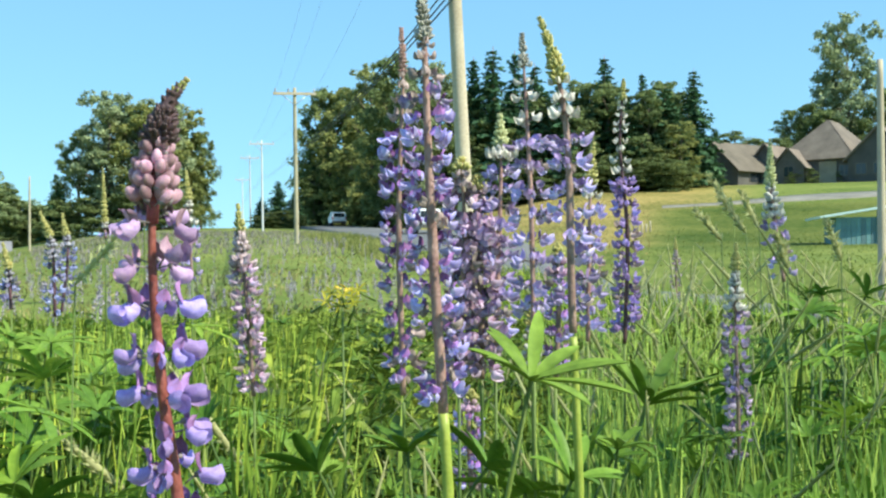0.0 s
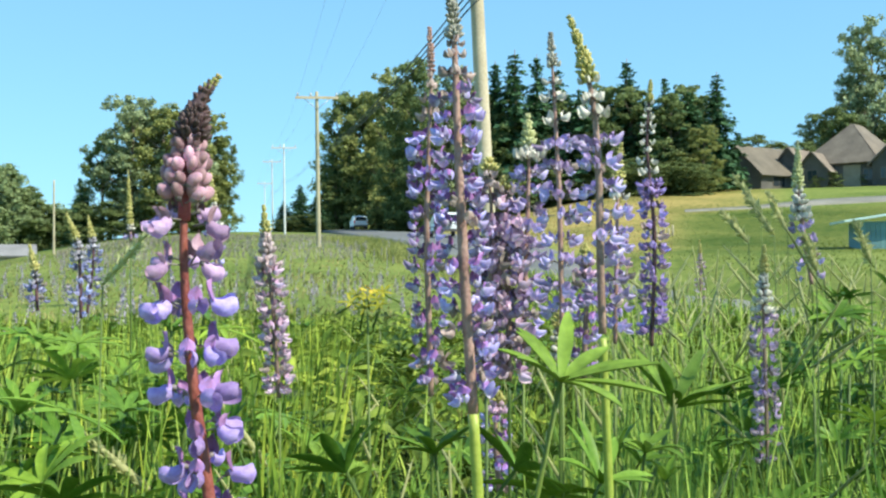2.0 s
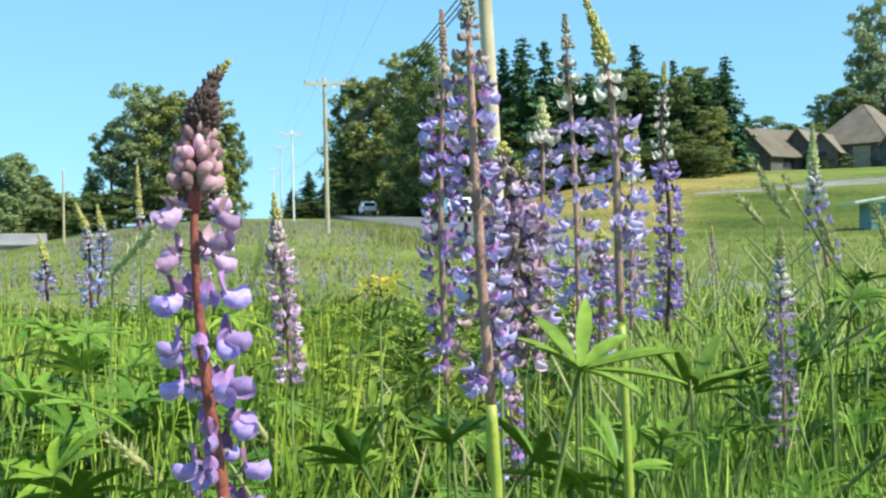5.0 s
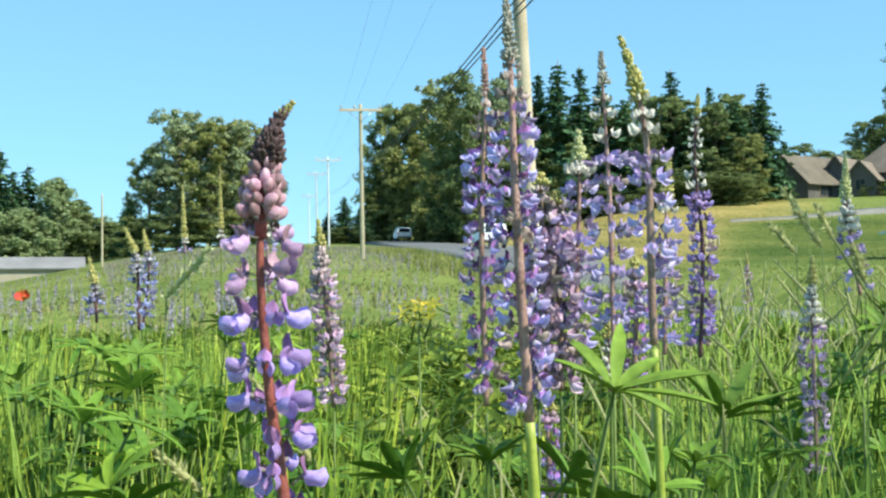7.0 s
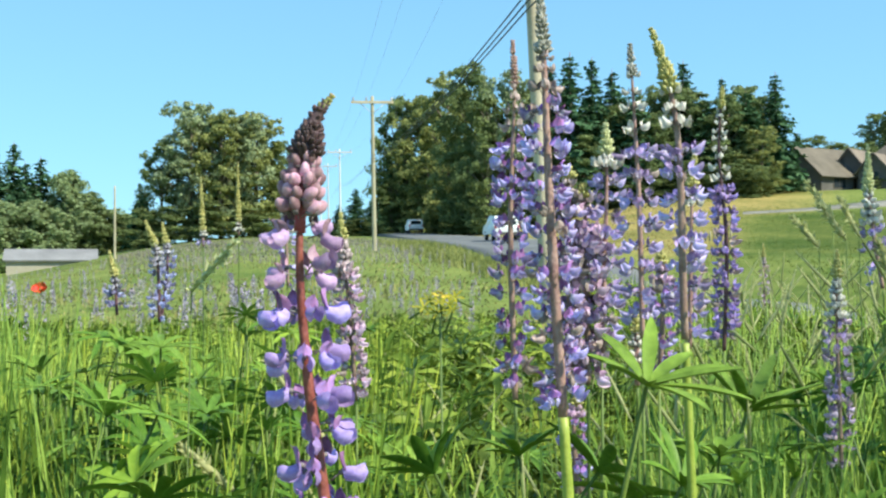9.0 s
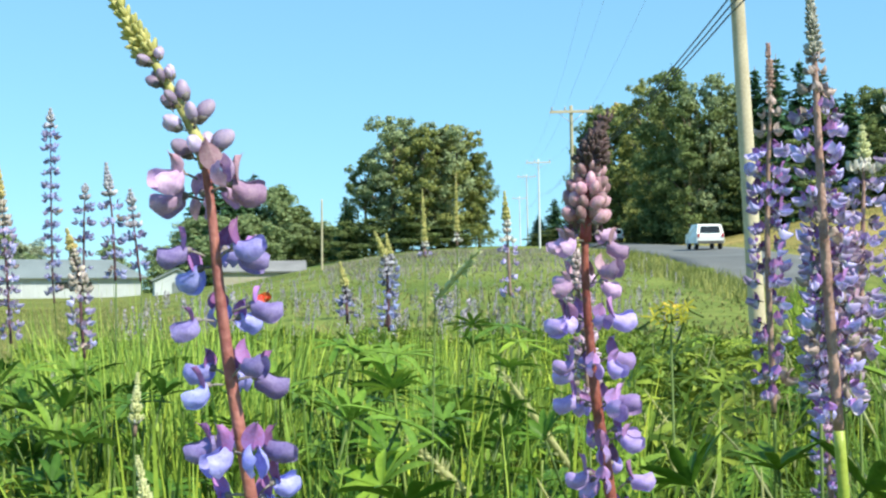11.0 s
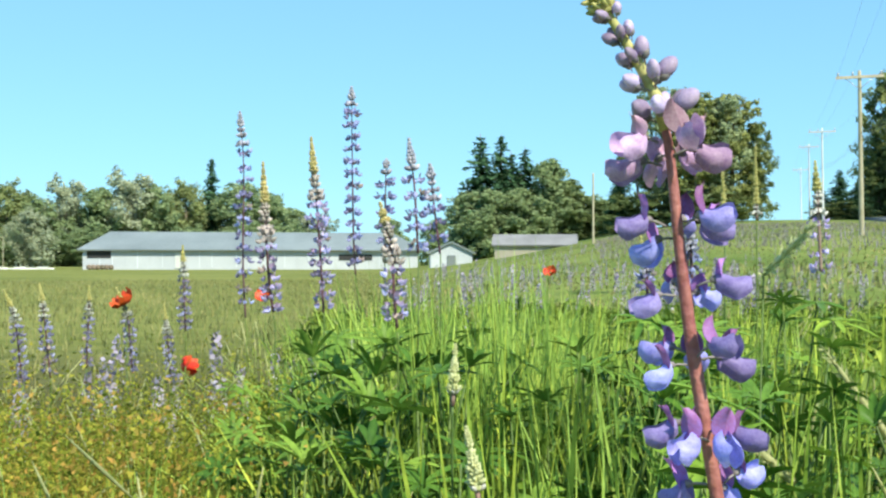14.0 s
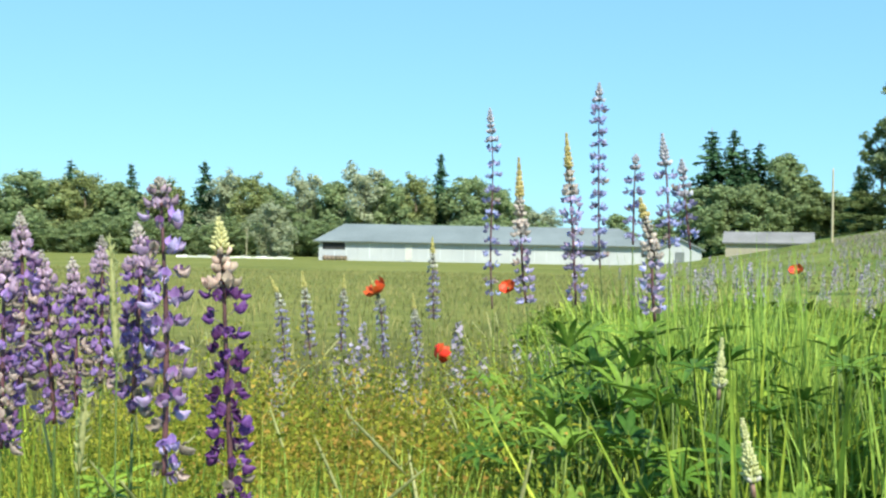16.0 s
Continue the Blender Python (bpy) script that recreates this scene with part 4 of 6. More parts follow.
# ---- lupines ----
def floret_mesh(colours, fine, kind=0, plump=False):
    """Wings, upright banner, calyx and stalk in one piece; x points away from the stem, z up."""
    sh = Shape()
    rng = random.Random(kind * 7 + 3)
    spread = (6, 15, 2, 10)[kind]
    # two shell-shaped wings that meet along the keel, open above, drawn to a blunt point
    nu, nv = (10, 8) if plump else (8, 6) if fine else (5, 4)
    long_, deep, bulge = 0.0142 * rng.uniform(0.94, 1.06), 0.0088 * rng.uniform(0.92, 1.08), 0.0037
    for s in (-1, 1):
        vs, fs = [], []
        for i in range(nu + 1):
            u = i / nu
            top = 0.0018 + (-0.0020 if plump else 0.0012) * u * u + 0.0005 * math.sin(7 * u + kind)
            h = deep * (1.1 if plump else 1.0) * math.sin(math.pi * (0.14 + (0.74 if plump else 0.80) * u)) ** (0.48 if plump else 0.75)
            for j in range(nv + 1):
                v = j / nv
                y = (bulge * 1.15 * math.sin(math.pi * (0.04 + 0.94 * v)) ** 0.7 if plump else bulge * math.sin(math.pi * (0.22 + 0.78 * v))) * math.sin(math.pi * (0.12 + 0.82 * u)) ** 0.7
                vs.append((0.0012 + long_ * u, s * (y + 0.0002 + (0.0002 if plump else 0.0007) * u * (1 - v)), top - h * v + 0.0003 * math.sin(9 * u + 11 * v)))
        for i in range(nu):
            for j in range(nv):
                q = (i * (nv + 1) + j, i * (nv + 1) + j + 1, (i + 1) * (nv + 1) + j + 1, (i + 1) * (nv + 1) + j)
                fs.append(q if s < 0 else q[::-1])
        sh.add(vs, fs, 0, pose(0, 0, 0, s * spread * 0.5, 5 + rng.uniform(-7, 7), s * (2 + spread * 0.35)))
    # banner: two broad halves folded back from a middle crease
    for s in (-1, 1):
        vs, n, k = [], (4 if fine else 3), (6 if fine else 4)
        for side in (0.0, 0.0004):
            for v in range(k):
                f = v / (k - 1)
                w = (0.0048 if plump else 0.0060) * math.sin(math.pi * (0.2 + 0.78 * f)) ** 0.9
                for u in range(n):
                    c = u / (n - 1)
                    vs.append((0.0042 + 0.0040 * f * f - 0.0030 * c * (0.3 + f) - side, s * c * w, 0.0002 + (0.0122, 0.0100, 0.0130, 0.0092)[kind] * f - 0.0022 * c * f + 0.0008 * math.sin(5 * c + 3 * f)))
        fs = []
        for o, flip in ((0, s < 0), (k * n, s > 0)):
            for v in range(k - 1):
                for u in range(n - 1):
                    q = (o + v * n + u, o + v * n + u + 1, o + (v + 1) * n + u + 1, o + (v + 1) * n + u)
                    fs.append(q[::-1] if flip else q)
        sh.add(vs, fs, 1)
    sh.ball((0.0012, 0, 0.0002), (0.0028, 0.0017, 0.0020), 2, None, 7, 4)
    sh.tube([(-0.0075, 0, -0.0018), (-0.003, 0, -0.0004), (0.001, 0, 0)], 0.0006, 5, 2)
    return sh.mesh("floret", [colours[0], colours[1], CALYX_VIOLET])


def split_floret(colours, kind=0):
    """The same floret in three meshes, for the two plants that stand nearest."""
    full = floret_mesh(colours, True, kind, True)
    out = []
    for slot, nm in ((0, "wing_petals"), (1, "banner_petal"), (2, "calyx")):
        ps = [p for p in full.polygons if p.material_index == slot]
        idx = sorted({i for p in ps for i in p.vertices})
        k = {v: i for i, v in enumerate(idx)}
        sh = Shape()
        sh.add([full.vertices[i].co for i in idx], [tuple(k[i] for i in p.vertices) for p in ps])
        out.append(sh.mesh(nm, [full.materials[slot]]))
    return out


def bud_mesh(colours):
    sh = Shape()
    sh.ball((0.0062, 0, 0.0014), (0.0060, 0.0040, 0.0050), 0, pose(0, 0, 0, 0, -20, 0), 10, 7, 0.2)
    sh.ball((0.0018, 0, 0), (0.0034, 0.0024, 0.0026), 1, None, 6, 4)
    sh.tube([(-0.005, 0, -0.002), (0.0, 0, 0)], 0.0005, 4, 1)
    return sh.mesh("bud", [colours[2], CALYX_VIOLET])


CACHE = {}


def cached(sort, colours, fine=False, kind=0):
    key = (sort, colours[0].name, colours[1].name, fine, kind)
    if key not in CACHE:
        CACHE[key] = split_floret(colours, kind) if sort == "split" else floret_mesh(colours, fine, kind) if sort == "floret" else bud_mesh(colours)
    return CACHE[key]


def along(pts, step):
    """A smooth line through the points, sampled evenly."""
    p = [Vector(q) for q in pts]
    p = [p[0] * 2 - p[1]] + p + [p[-1] * 2 - p[-2]]
    out = []
    for i in range(1, len(p) - 2):
        n = max(2, int((p[i + 1] - p[i]).length / step))
        for j in range(n):
            t = j / n
            out.append(0.5 * (2 * p[i] + (p[i + 1] - p[i - 1]) * t + (2 * p[i - 1] - 5 * p[i] + 4 * p[i + 1] - p[i + 2]) * t * t + (3 * p[i] - p[i - 1] - 3 * p[i + 1] + p[i + 2]) * t ** 3))
    out.append(p[-2])
    return out


lrng = random.Random(11)


def lupine(pts, label, colours, whorl=0.022, tip=0.03, buds=0.05, flowers=0.3, size=1.0, per=6, thick=0.0028, split=False, gaps=0.08, phase=None, fine=False, group="lupines in the meadow", tipslot=None, front=0.35, fat=1.0, closed=None, stem=None, faded=0.06, few=0, rosy=0.0, bud_size=1.0):
    """pts: the stem's line from the tip downwards. tip, buds, flowers: lengths of those zones of the raceme."""
    base = Vector(pts[-1])
    g = gz(base.x, base.y)
    line = along(pts, 0.003)
    run = sum((q - p).length for p, q in zip(line, line[1:]))
    fall = (line[-1] - line[-4]).normalized() * 0.003
    while run < tip + buds + flowers + 0.02:
        line.append(line[-1] + fall)
        run += 0.003
    plant_ = thing("lupine", label, "lupine flower", group, Matrix.Translation((base.x, base.y, g)))
    o = Vector((base.x, base.y, g))
    line = [q - o for q in line]
    d = [0.0]
    for a, b in zip(line, line[1:]):
        d.append(d[-1] + (b - a).length)
    end = tip + buds + flowers
    cut = next((i for i, s in enumerate(d) if s > end + 0.01), len(line) - 1)
    # red or brown rachis above, green stem below
    sh = Shape()
    up = line[:cut + 1:3]
    if len(up) < 2:
        up = line[:2]
    sh.tube(up, [thick * (0.35 + 0.65 * min(1, i / max(1, len(up) * 0.6))) for i in range(len(up))], 9)
    part("rachis", sh.mesh("rachis", [colours[4]]), plant_)
    if split:
        sh = Shape()
        neck = [q for q, w in zip(line, d) if 0.4 * tip < w < tip + buds + 0.008][::3]
        sh.tube(neck, [thick * (0.5 + 0.62 * i / len(neck)) for i in range(len(neck))], 9)
        part("rachis_tip", sh.mesh("rachis_tip", [TIP if closed is None else colours[4]]), plant_, "yellow-green upper stem")
    low = line[cut::4] if len(line[cut::4]) > 1 else [line[-1] + Vector((0, 0, 0.01))]
    foot = Vector((low[-1].x * 0.6, low[-1].y * 0.6, -0.03))
    low = low + [low[-1].lerp(foot, k / 6) for k in range(1, 7)]
    sh = Shape()
    sh.tube(low, [thick * (1.02 if stem or split else 0.55) + 0.0006 * i / len(low) for i in range(len(low))], 9)
    part("stem", sh.mesh("stem", [stem or STEM_GREEN]), plant_)

    def spot(s):
        i = next((i for i, v in enumerate(d) if v >= s), len(line) - 1)
        a, b = line[max(i - 2, 0)], line[min(i + 2, len(line) - 1)]
        return line[i], (a - b).normalized()

    def seat(s, ang, elev, out, k, loose=1.0):
        p, t = spot(s)
        side = t.cross(Vector((0.2, 0.97, 0.0))).normalized()
        x = side * math.cos(ang) + t.cross(side) * math.sin(ang)
        x = (x * math.cos(elev) + t * math.sin(elev)).normalized()
        y = t.cross(x).normalized()
        z = x.cross(y)
        rot = Matrix((x, y, z)).transposed().to_4x4()
        return Matrix.Translation(p + x * out) @ rot @ pose(0, 0, 0, lrng.uniform(-14, 14) * loose, lrng.uniform(-18, 18) * loose, lrng.uniform(-18, 18) * loose) @ Matrix.Scale(k, 4)

    # closed tip: yellow-green above, duller closed buds below where the plant has them
    sh, low_buds = Shape(), Shape()
    core = [(q, w) for q, w in zip(line, d) if w < tip]
    (low_buds if closed else sh).tube([q for q, w in core[2:]] or line[:2], [(0.0008 + 0.0042 * w / tip) * size * fat for q, w in core[2:]] or 0.001, 8)
    s, i = 0.002, 0
    while s < tip:
        f = s / tip
        rows = 14 if closed else 10
        for j in range(rows):
            m = seat(s, j * 6.283 / rows + i * 2.4 + lrng.uniform(-0.2, 0.2), 1.15 - 0.5 * f, (0.0006 + 0.0034 * f) * size * fat, size * (0.34 + 0.46 * f) * (1 + (fat - 1) * f) * (0.66 if closed else 1.0))
            (low_buds if closed and (f > 0.3 or (f > 0.15 and lrng.random() < 0.5)) else sh).ball((0.004, 0, 0), (0.0062, 0.0028, 0.0032), 0, m, 5, 4 if split else 3, 0.4)
        s += 0.0036 * size * (0.8 + 0.4 * f) * (0.66 if closed else 0.7 + 0.3 * fat)
        i += 1
    tagged(part("bud_tip", sh.mesh("bud_tip", [tipslot or colours[3]]), plant_), kind="stuff")
    if closed:
        tagged(part("bud_cone", low_buds.mesh("bud_cone", [closed]), plant_, "purple-brown closed buds darkened for shade"), kind="stuff")
    # opening buds
    i = 0
    while s < tip + buds:
        f = (s - tip) / max(buds, 1e-6)
        a0 = lrng.uniform(0, 6.28)
        many = few or (per + 3 if fat > 1.3 else per)
        for j in range(many):
            m = seat(s, a0 + j * 6.283 / many + lrng.uniform(-0.3, 0.3), 0.75 - 0.35 * f, (0.004 + 0.003 * f) * size * (0.5 + 0.5 * fat), size * bud_size * (0.50 + 0.44 * f) * (0.74 if fat > 1.3 else 1.0) * lrng.uniform(0.8, 1.15), 1.5)
            if (f > 0.55 or few) and not split:
                part("bud", cached("floret", (colours[2], colours[2]), False, lrng.randrange(4)), plant_, m=m @ Matrix.Scale(0.8, 4))
            else:
                part("bud", cached("bud", colours), plant_, m=m)
        s += whorl * ((0.20 if fat > 1.3 else 0.66 if few else 0.36) + (0.2 if fat > 1.3 or split else 0.4) * f)
        i += 1
    # open flowers, whorl by whorl
    a0 = phase if phase is not None else lrng.uniform(0, 6.28)
    while s < end:
        f = (s - tip - buds) / flowers
        for j in range(per):
            ang = a0 + j * 6.283 / per + lrng.uniform(-0.25, 0.25)
            if lrng.random() < gaps * (0.4 + 1.4 * f) or (math.sin(ang) > 0.7 and lrng.random() < front):
                continue
            m = seat(s + lrng.uniform(-0.25, 0.25) * whorl * 0.7, ang, 0.16 - 0.3 * f + lrng.uniform(-0.14, 0.14), thick + (0.0066 + lrng.uniform(-0.0012, 0.0014)) * size, size * (0.84 if split else 0.70) * lrng.uniform(0.86, 1.14), 1.0 if split else 1.7)
            if split:
                w, b, c = cached("split", ROSY if f < rosy else colours, kind=lrng.randrange(4))
                fl = part("floret", w, plant_, m=m)
                part("banner_petal", b, fl)
                part("calyx", c, fl)
            else:
                old = lrng.random() < faded * (0.3 + 2.2 * f)
                part("floret", cached("floret", (FADED, FADED) if old else colours, fine, lrng.randrange(4)), plant_, m=m @ Matrix.Diagonal((lrng.uniform(0.8, 1.15), lrng.uniform(0.8, 1.2), lrng.uniform(0.75, 1.15), 1)))
        a0 += 0.55
        s += whorl * lrng.uniform(0.92, 1.08)
    return plant_


# purple-brown closed buds, the colour darkened for shade on the spike
BUD_SHADED = mat("closed_bud_dusk", (0.03, 0.017, 0.02), 0.6, 0.3, 60, 600, (0.11, 0.06, 0.065), pick="island", spread=0.2)
lupine([(-0.125, 0.554, 1.094), (-0.137, 0.554, 1.074), (-0.143, 0.555, 1.016), (-0.139, 0.556, 0.949), (-0.131, 0.557, 0.888)],
       "violet lupine with a red stem, rosy buds and dark bent tip", VIOLET, 0.0205, 0.038, 0.036, 0.207, 1.0, 6, 0.0031, True, 0.04, 0.3, front=0.35, fat=1.45, closed=BUD_SHADED, tipslot=TIP, rosy=0.17, bud_size=1.45)
lupine([(-0.246, 0.258, 1.088), (-0.238, 0.26, 1.075), (-0.23, 0.263, 1.061), (-0.221, 0.267, 1.043), (-0.218, 0.268, 1.028), (-0.215, 0.269, 0.997), (-0.212, 0.27, 0.973), (-0.207, 0.273, 0.938)],
       "tall blue-violet lupine with a reddish stem and leaning tip", (petal("wing_deep_blue", (0.30, 0.25, 0.70), (0.46, 0.40, 0.82), False), petal("banner_magenta", (0.50, 0.16, 0.42), (0.40, 0.22, 0.60), False), petal("bud_pink", (0.48, 0.38, 0.68), (0.66, 0.52, 0.72), False), TIP, STEM_PINK), 0.0175, 0.026, 0.032, 0.13, 0.76, 6, 0.0019, True, 0.08, 0.3, front=0.5, fat=0.7, rosy=0.10, bud_size=0.82)
N = "blue-violet lupine in the dense clump, brown stem"
WITHERED = mat("withered_tip", (0.20, 0.19, 0.15), 0.8, 0.3, 90, 700, (0.44, 0.42, 0.38), pick="island", spread=0.2)
lupine([(-0.015, 0.757, 1.203), (-0.012, 0.758, 1.157), (-0.009, 0.759, 1.066), (-0.005, 0.76, 0.983), (-0.002, 0.761, 0.933), (0.003, 0.763, 0.845)],
       "tallest blue-violet lupine in the clump with grey withering top", BLUE[:2] + (FADED,) + LAVENDER[3:], 0.0139, 0.05, 0.035, 0.205, 0.9, 10, 0.0036, False, 0.22, fine=True, front=0.7, tipslot=WITHERED, stem=STEM_LIGHT, faded=0.04, fat=0.8, few=3)
lupine([(0.078, 0.897, 1.199), (0.091, 0.898, 1.159), (0.1, 0.899, 1.096), (0.102, 0.9, 0.988), (0.105, 0.902, 0.898), (0.108, 0.903, 0.816)],
       "lupine with a bent yellow-green tip and white buds", LAVENDER, 0.0181, 0.055, 0.04, 0.15, 1.03, 8, 0.0032, False, 0.22, fine=True, front=0.6, stem=STEM_LIGHT, few=4)
lupine([(0.071, 0.997, 1.207), (0.074, 0.998, 1.147), (0.078, 0.999, 1.062), (0.08, 1.001, 0.937)], "slim lavender lupine with pale buds at its top", LAVENDER, 0.0202, 0.03, 0.055, 0.17, 1.03, 8, 0.0024, False, 0.2, tipslot=WITHERED, fat=0.6, few=3)
lupine([(0.056, 1.098, 1.149), (0.057, 1.099, 1.095), (0.052, 1.101, 0.953)], "lavender lupine with a knobbly yellowish tip", LAVENDER, 0.0168, 0.035, 0.01, 0.17, 1.08, 8, 0.0026, False, 0.15, tipslot=BUD_GREEN)
lupine([(0.241, 1.496, 1.249), (0.236, 1.498, 1.159), (0.245, 1.5, 1.039), (0.24, 1.502, 0.889)], "lavender lupine with a long bare top and pale buds", (VIOLET[0], LAVENDER[1], BUD_PALE, TIP, STEM_DARK), 0.0139, 0.03, 0.095, 0.215, 1.03, 9, 0.0028, False, 0.08, fat=0.7, few=2)
lupine([(-0.034, 0.947, 1.202), (-0.033, 0.948, 1.154), (-0.037, 0.95, 1.035), (-0.034, 0.952, 0.893)], "blue-violet lupine in the dense clump with a bare brown top", BLUE[:2] + (FADED,) + BLUE[3:], 0.0155, 0.04, 0.04, 0.225, 0.99, 9, 0.0026, False, 0.18, tipslot=STEM_BROWN, fat=0.45, few=2)
lupine([(0.174, 1.298, 1.143), (0.17, 1.299, 1.093), (0.166, 1.302, 0.917)], "lavender lupine with a thin yellow-green tip", LAVENDER, 0.0176, 0.05, 0.02, 0.15, 1.08, 8, 0.0026, False, 0.15, few=3)
lupine([(0.034, 1.099, 1.09), (0.036, 1.1, 1.03), (0.037, 1.102, 0.909)], "pinkish purple lupine in the dense clump", MAUVE, 0.0143, 0.015, 0.02, 0.16, 1.17, 10, 0.003, False, 0.04, few=4)
lupine([(0.018, 1.098, 1.107), (0.021, 1.1, 1.03), (0.016, 1.102, 0.909)], "pale lilac lupine in the dense clump", (petal("wing_pale_lilac", (0.54, 0.40, 0.76), (0.72, 0.59, 0.86)),) + MAUVE[1:], 0.0143, 0.015, 0.02, 0.17, 1.17, 10, 0.003, False, 0.04, tipslot=TIP, few=4)
lupine([(0.028, 1.152, 0.876), (0.025, 1.153, 0.836), (0.028, 1.154, 0.778)], "small blue-violet lupine low in the grass", BLUE, 0.0151, 0.012, 0.015, 0.07, 0.9, 8, 0.003)
lupine([(0.121, 1.2, 1.026), (0.123, 1.201, 0.972), (0.12, 1.202, 0.9)], N, BLUE, 0.016, 0.015, 0.02, 0.10, 0.9, 8, 0.003)
lupine([(0.088, 1.151, 0.97), (0.089, 1.151, 0.95), (0.09, 1.152, 0.904)], "young lupine spike of closed pale green buds", LAVENDER, 0.016, 0.03, 0.045, 0.002, 0.85, 5, 0.003)
lupine([(-0.272, 1.499, 1.086), (-0.267, 1.5, 1.02), (-0.259, 1.501, 0.937), (-0.253, 1.503, 0.84)], "pinkish mauve lupine with a pointed green tip", MAUVE, 0.0135, 0.04, 0.045, 0.165, 1.1, 8, 0.003)
lupine([(-0.732, 2.432, 1.22), (-0.73, 2.435, 1.13), (-0.728, 2.437, 1.067)], "slim lupine spike still in green bud", LAVENDER, 0.018, 0.12, 0.02, 0.001, 1.0, 5, 0.003)
lupine([(-0.724, 2.731, 1.285), (-0.725, 2.734, 1.187), (-0.723, 2.737, 1.075)], "slim lupine spike still in green bud", LAVENDER, 0.018, 0.15, 0.02, 0.001, 1.0, 5, 0.003)
lupine([(-0.808, 2.398, 1.12), (-0.797, 2.4, 1.034), (-0.812, 2.402, 0.902)], "pale blue lupine with a greenish tip", SKYBLUE, 0.018, 0.05, 0.03, 0.12, 1.1, 6, 0.003)
lupine([(-0.779, 1.999, 1.049), (-0.769, 2.0, 0.999), (-0.765, 2.001, 0.934)], "small pale lupine with a yellow-green tip", SKYBLUE, 0.018, 0.05, 0.03, 0.03, 1.1, 6, 0.003)
lupine([(0.58, 1.997, 1.223), (0.582, 1.998, 1.121), (0.606, 2.001, 0.951)], "lupine with a long yellow tip above white buds", LAVENDER, 0.021, 0.085, 0.06, 0.10, 1.4, 6, 0.0036, False, 0.2, tipslot=BUD_GREEN)
lupine([(0.394, 1.52, 1.031), (0.393, 1.522, 0.933), (0.397, 1.524, 0.75)], "slender lavender lupine among tall grass", MAUVE[:1] + LAVENDER[1:], 0.016, 0.04, 0.056, 0.19, 1.0, 7, 0.0028, False, 0.15)
lupine([(0.822, 3.999, 1.104), (0.824, 4.001, 1.004), (0.825, 4.003, 0.864)], "faint mauve lupine deeper in the meadow", MAUVE, 0.02, 0.05, 0.04, 0.12, 1.1, 5, 0.004)
lupine([(-0.496, 2.184, 1.19), (-0.491, 2.186, 1.097), (-0.487, 2.189, 0.987)], "lupine with a yellow tip and few white flowers", LAVENDER, 0.026, 0.06, 0.05, 0.09, 1.15, 5, 0.003, False, 0.1)
lupine([(-0.681, 1.909, 1.099), (-0.663, 1.916, 1.039), (-0.659, 1.918, 0.939)], "leaning pale lupine with a green tip", SKYBLUE, 0.018, 0.05, 0.04, 0.08, 1.05, 6, 0.003)
TIP_GREY = mat("bud_tip_grey", (0.34, 0.34, 0.44), 0.7, 0.2, 80, 600, (0.48, 0.46, 0.50), pick="island", spread=0.12)
# the tall group before the barn
G = "tall lupines before the barn"
lupine([(-1.944, 2.307, 1.386), (-1.936, 2.314, 1.224), (-1.938, 2.314, 0.999), (-1.931, 2.321, 0.804)], "tall sparse blue lupine with spaced whorls", SKYBLUE, 0.034, 0.04, 0.06, 0.42, 1.37, 7, 0.0024, False, 0.15, group=G, tipslot=TIP_GREY)
lupine([(-1.719, 2.488, 1.458), (-1.718, 2.49, 1.305), (-1.715, 2.494, 1.05), (-1.707, 2.501, 0.9)], "very tall blue lupine with evenly spaced whorls", SKYBLUE, 0.0315, 0.03, 0.03, 0.42, 1.31, 9, 0.0024, False, 0.02, group=G, tipslot=TIP_GREY)
lupine([(-1.42, 1.702, 1.187), (-1.417, 1.706, 1.077), (-1.412, 1.711, 0.967), (-1.402, 1.719, 0.868)], "blue-violet lupine with an ochre tip", PALEBLUE, 0.018, 0.08, 0.07, 0.13, 1.21, 6, 0.0024, group=G)
lupine([(-1.322, 1.718, 1.231), (-1.314, 1.725, 1.109), (-1.308, 1.73, 1.001), (-1.303, 1.735, 0.883)], "blue-violet lupine with a yellow tip and dark stem", PALEBLUE, 0.02, 0.07, 0.06, 0.19, 1.21, 6, 0.0024, group=G)
lupine([(-1.442, 2.199, 1.233), (-1.444, 2.198, 1.161), (-1.445, 2.198, 1.044)], "slim blue lupine with spaced whorls", SKYBLUE, 0.034, 0.02, 0.03, 0.15, 1.37, 7, 0.0024, group=G, tipslot=TIP_GREY)
lupine([(-1.228, 1.922, 1.244), (-1.219, 1.93, 1.14), (-1.214, 1.935, 1.016)], "slim blue lupine with spaced whorls and pale tip", SKYBLUE, 0.031, 0.05, 0.03, 0.14, 1.31, 8, 0.0024, False, 0.05, group=G, tipslot=TIP_GREY)
lupine([(-1.267, 2.083, 1.207), (-1.261, 2.089, 1.126), (-1.252, 2.097, 1.031)], "thin leaning lupine going over at its top", SKYBLUE, 0.028, 0.03, 0.05, 0.10, 1.31, 7, 0.0024, group=G, tipslot=TIP_GREY)
lupine([(-0.999, 1.427, 1.088), (-0.986, 1.437, 1.02), (-0.982, 1.441, 0.942), (-0.978, 1.445, 0.882)], "lupine with yellow tip, peach buds and blue lower flowers", PALEBLUE, 0.016, 0.035, 0.065, 0.085, 1.1, 6, 0.0024, group=G)
G = "low lupines at the field's edge"
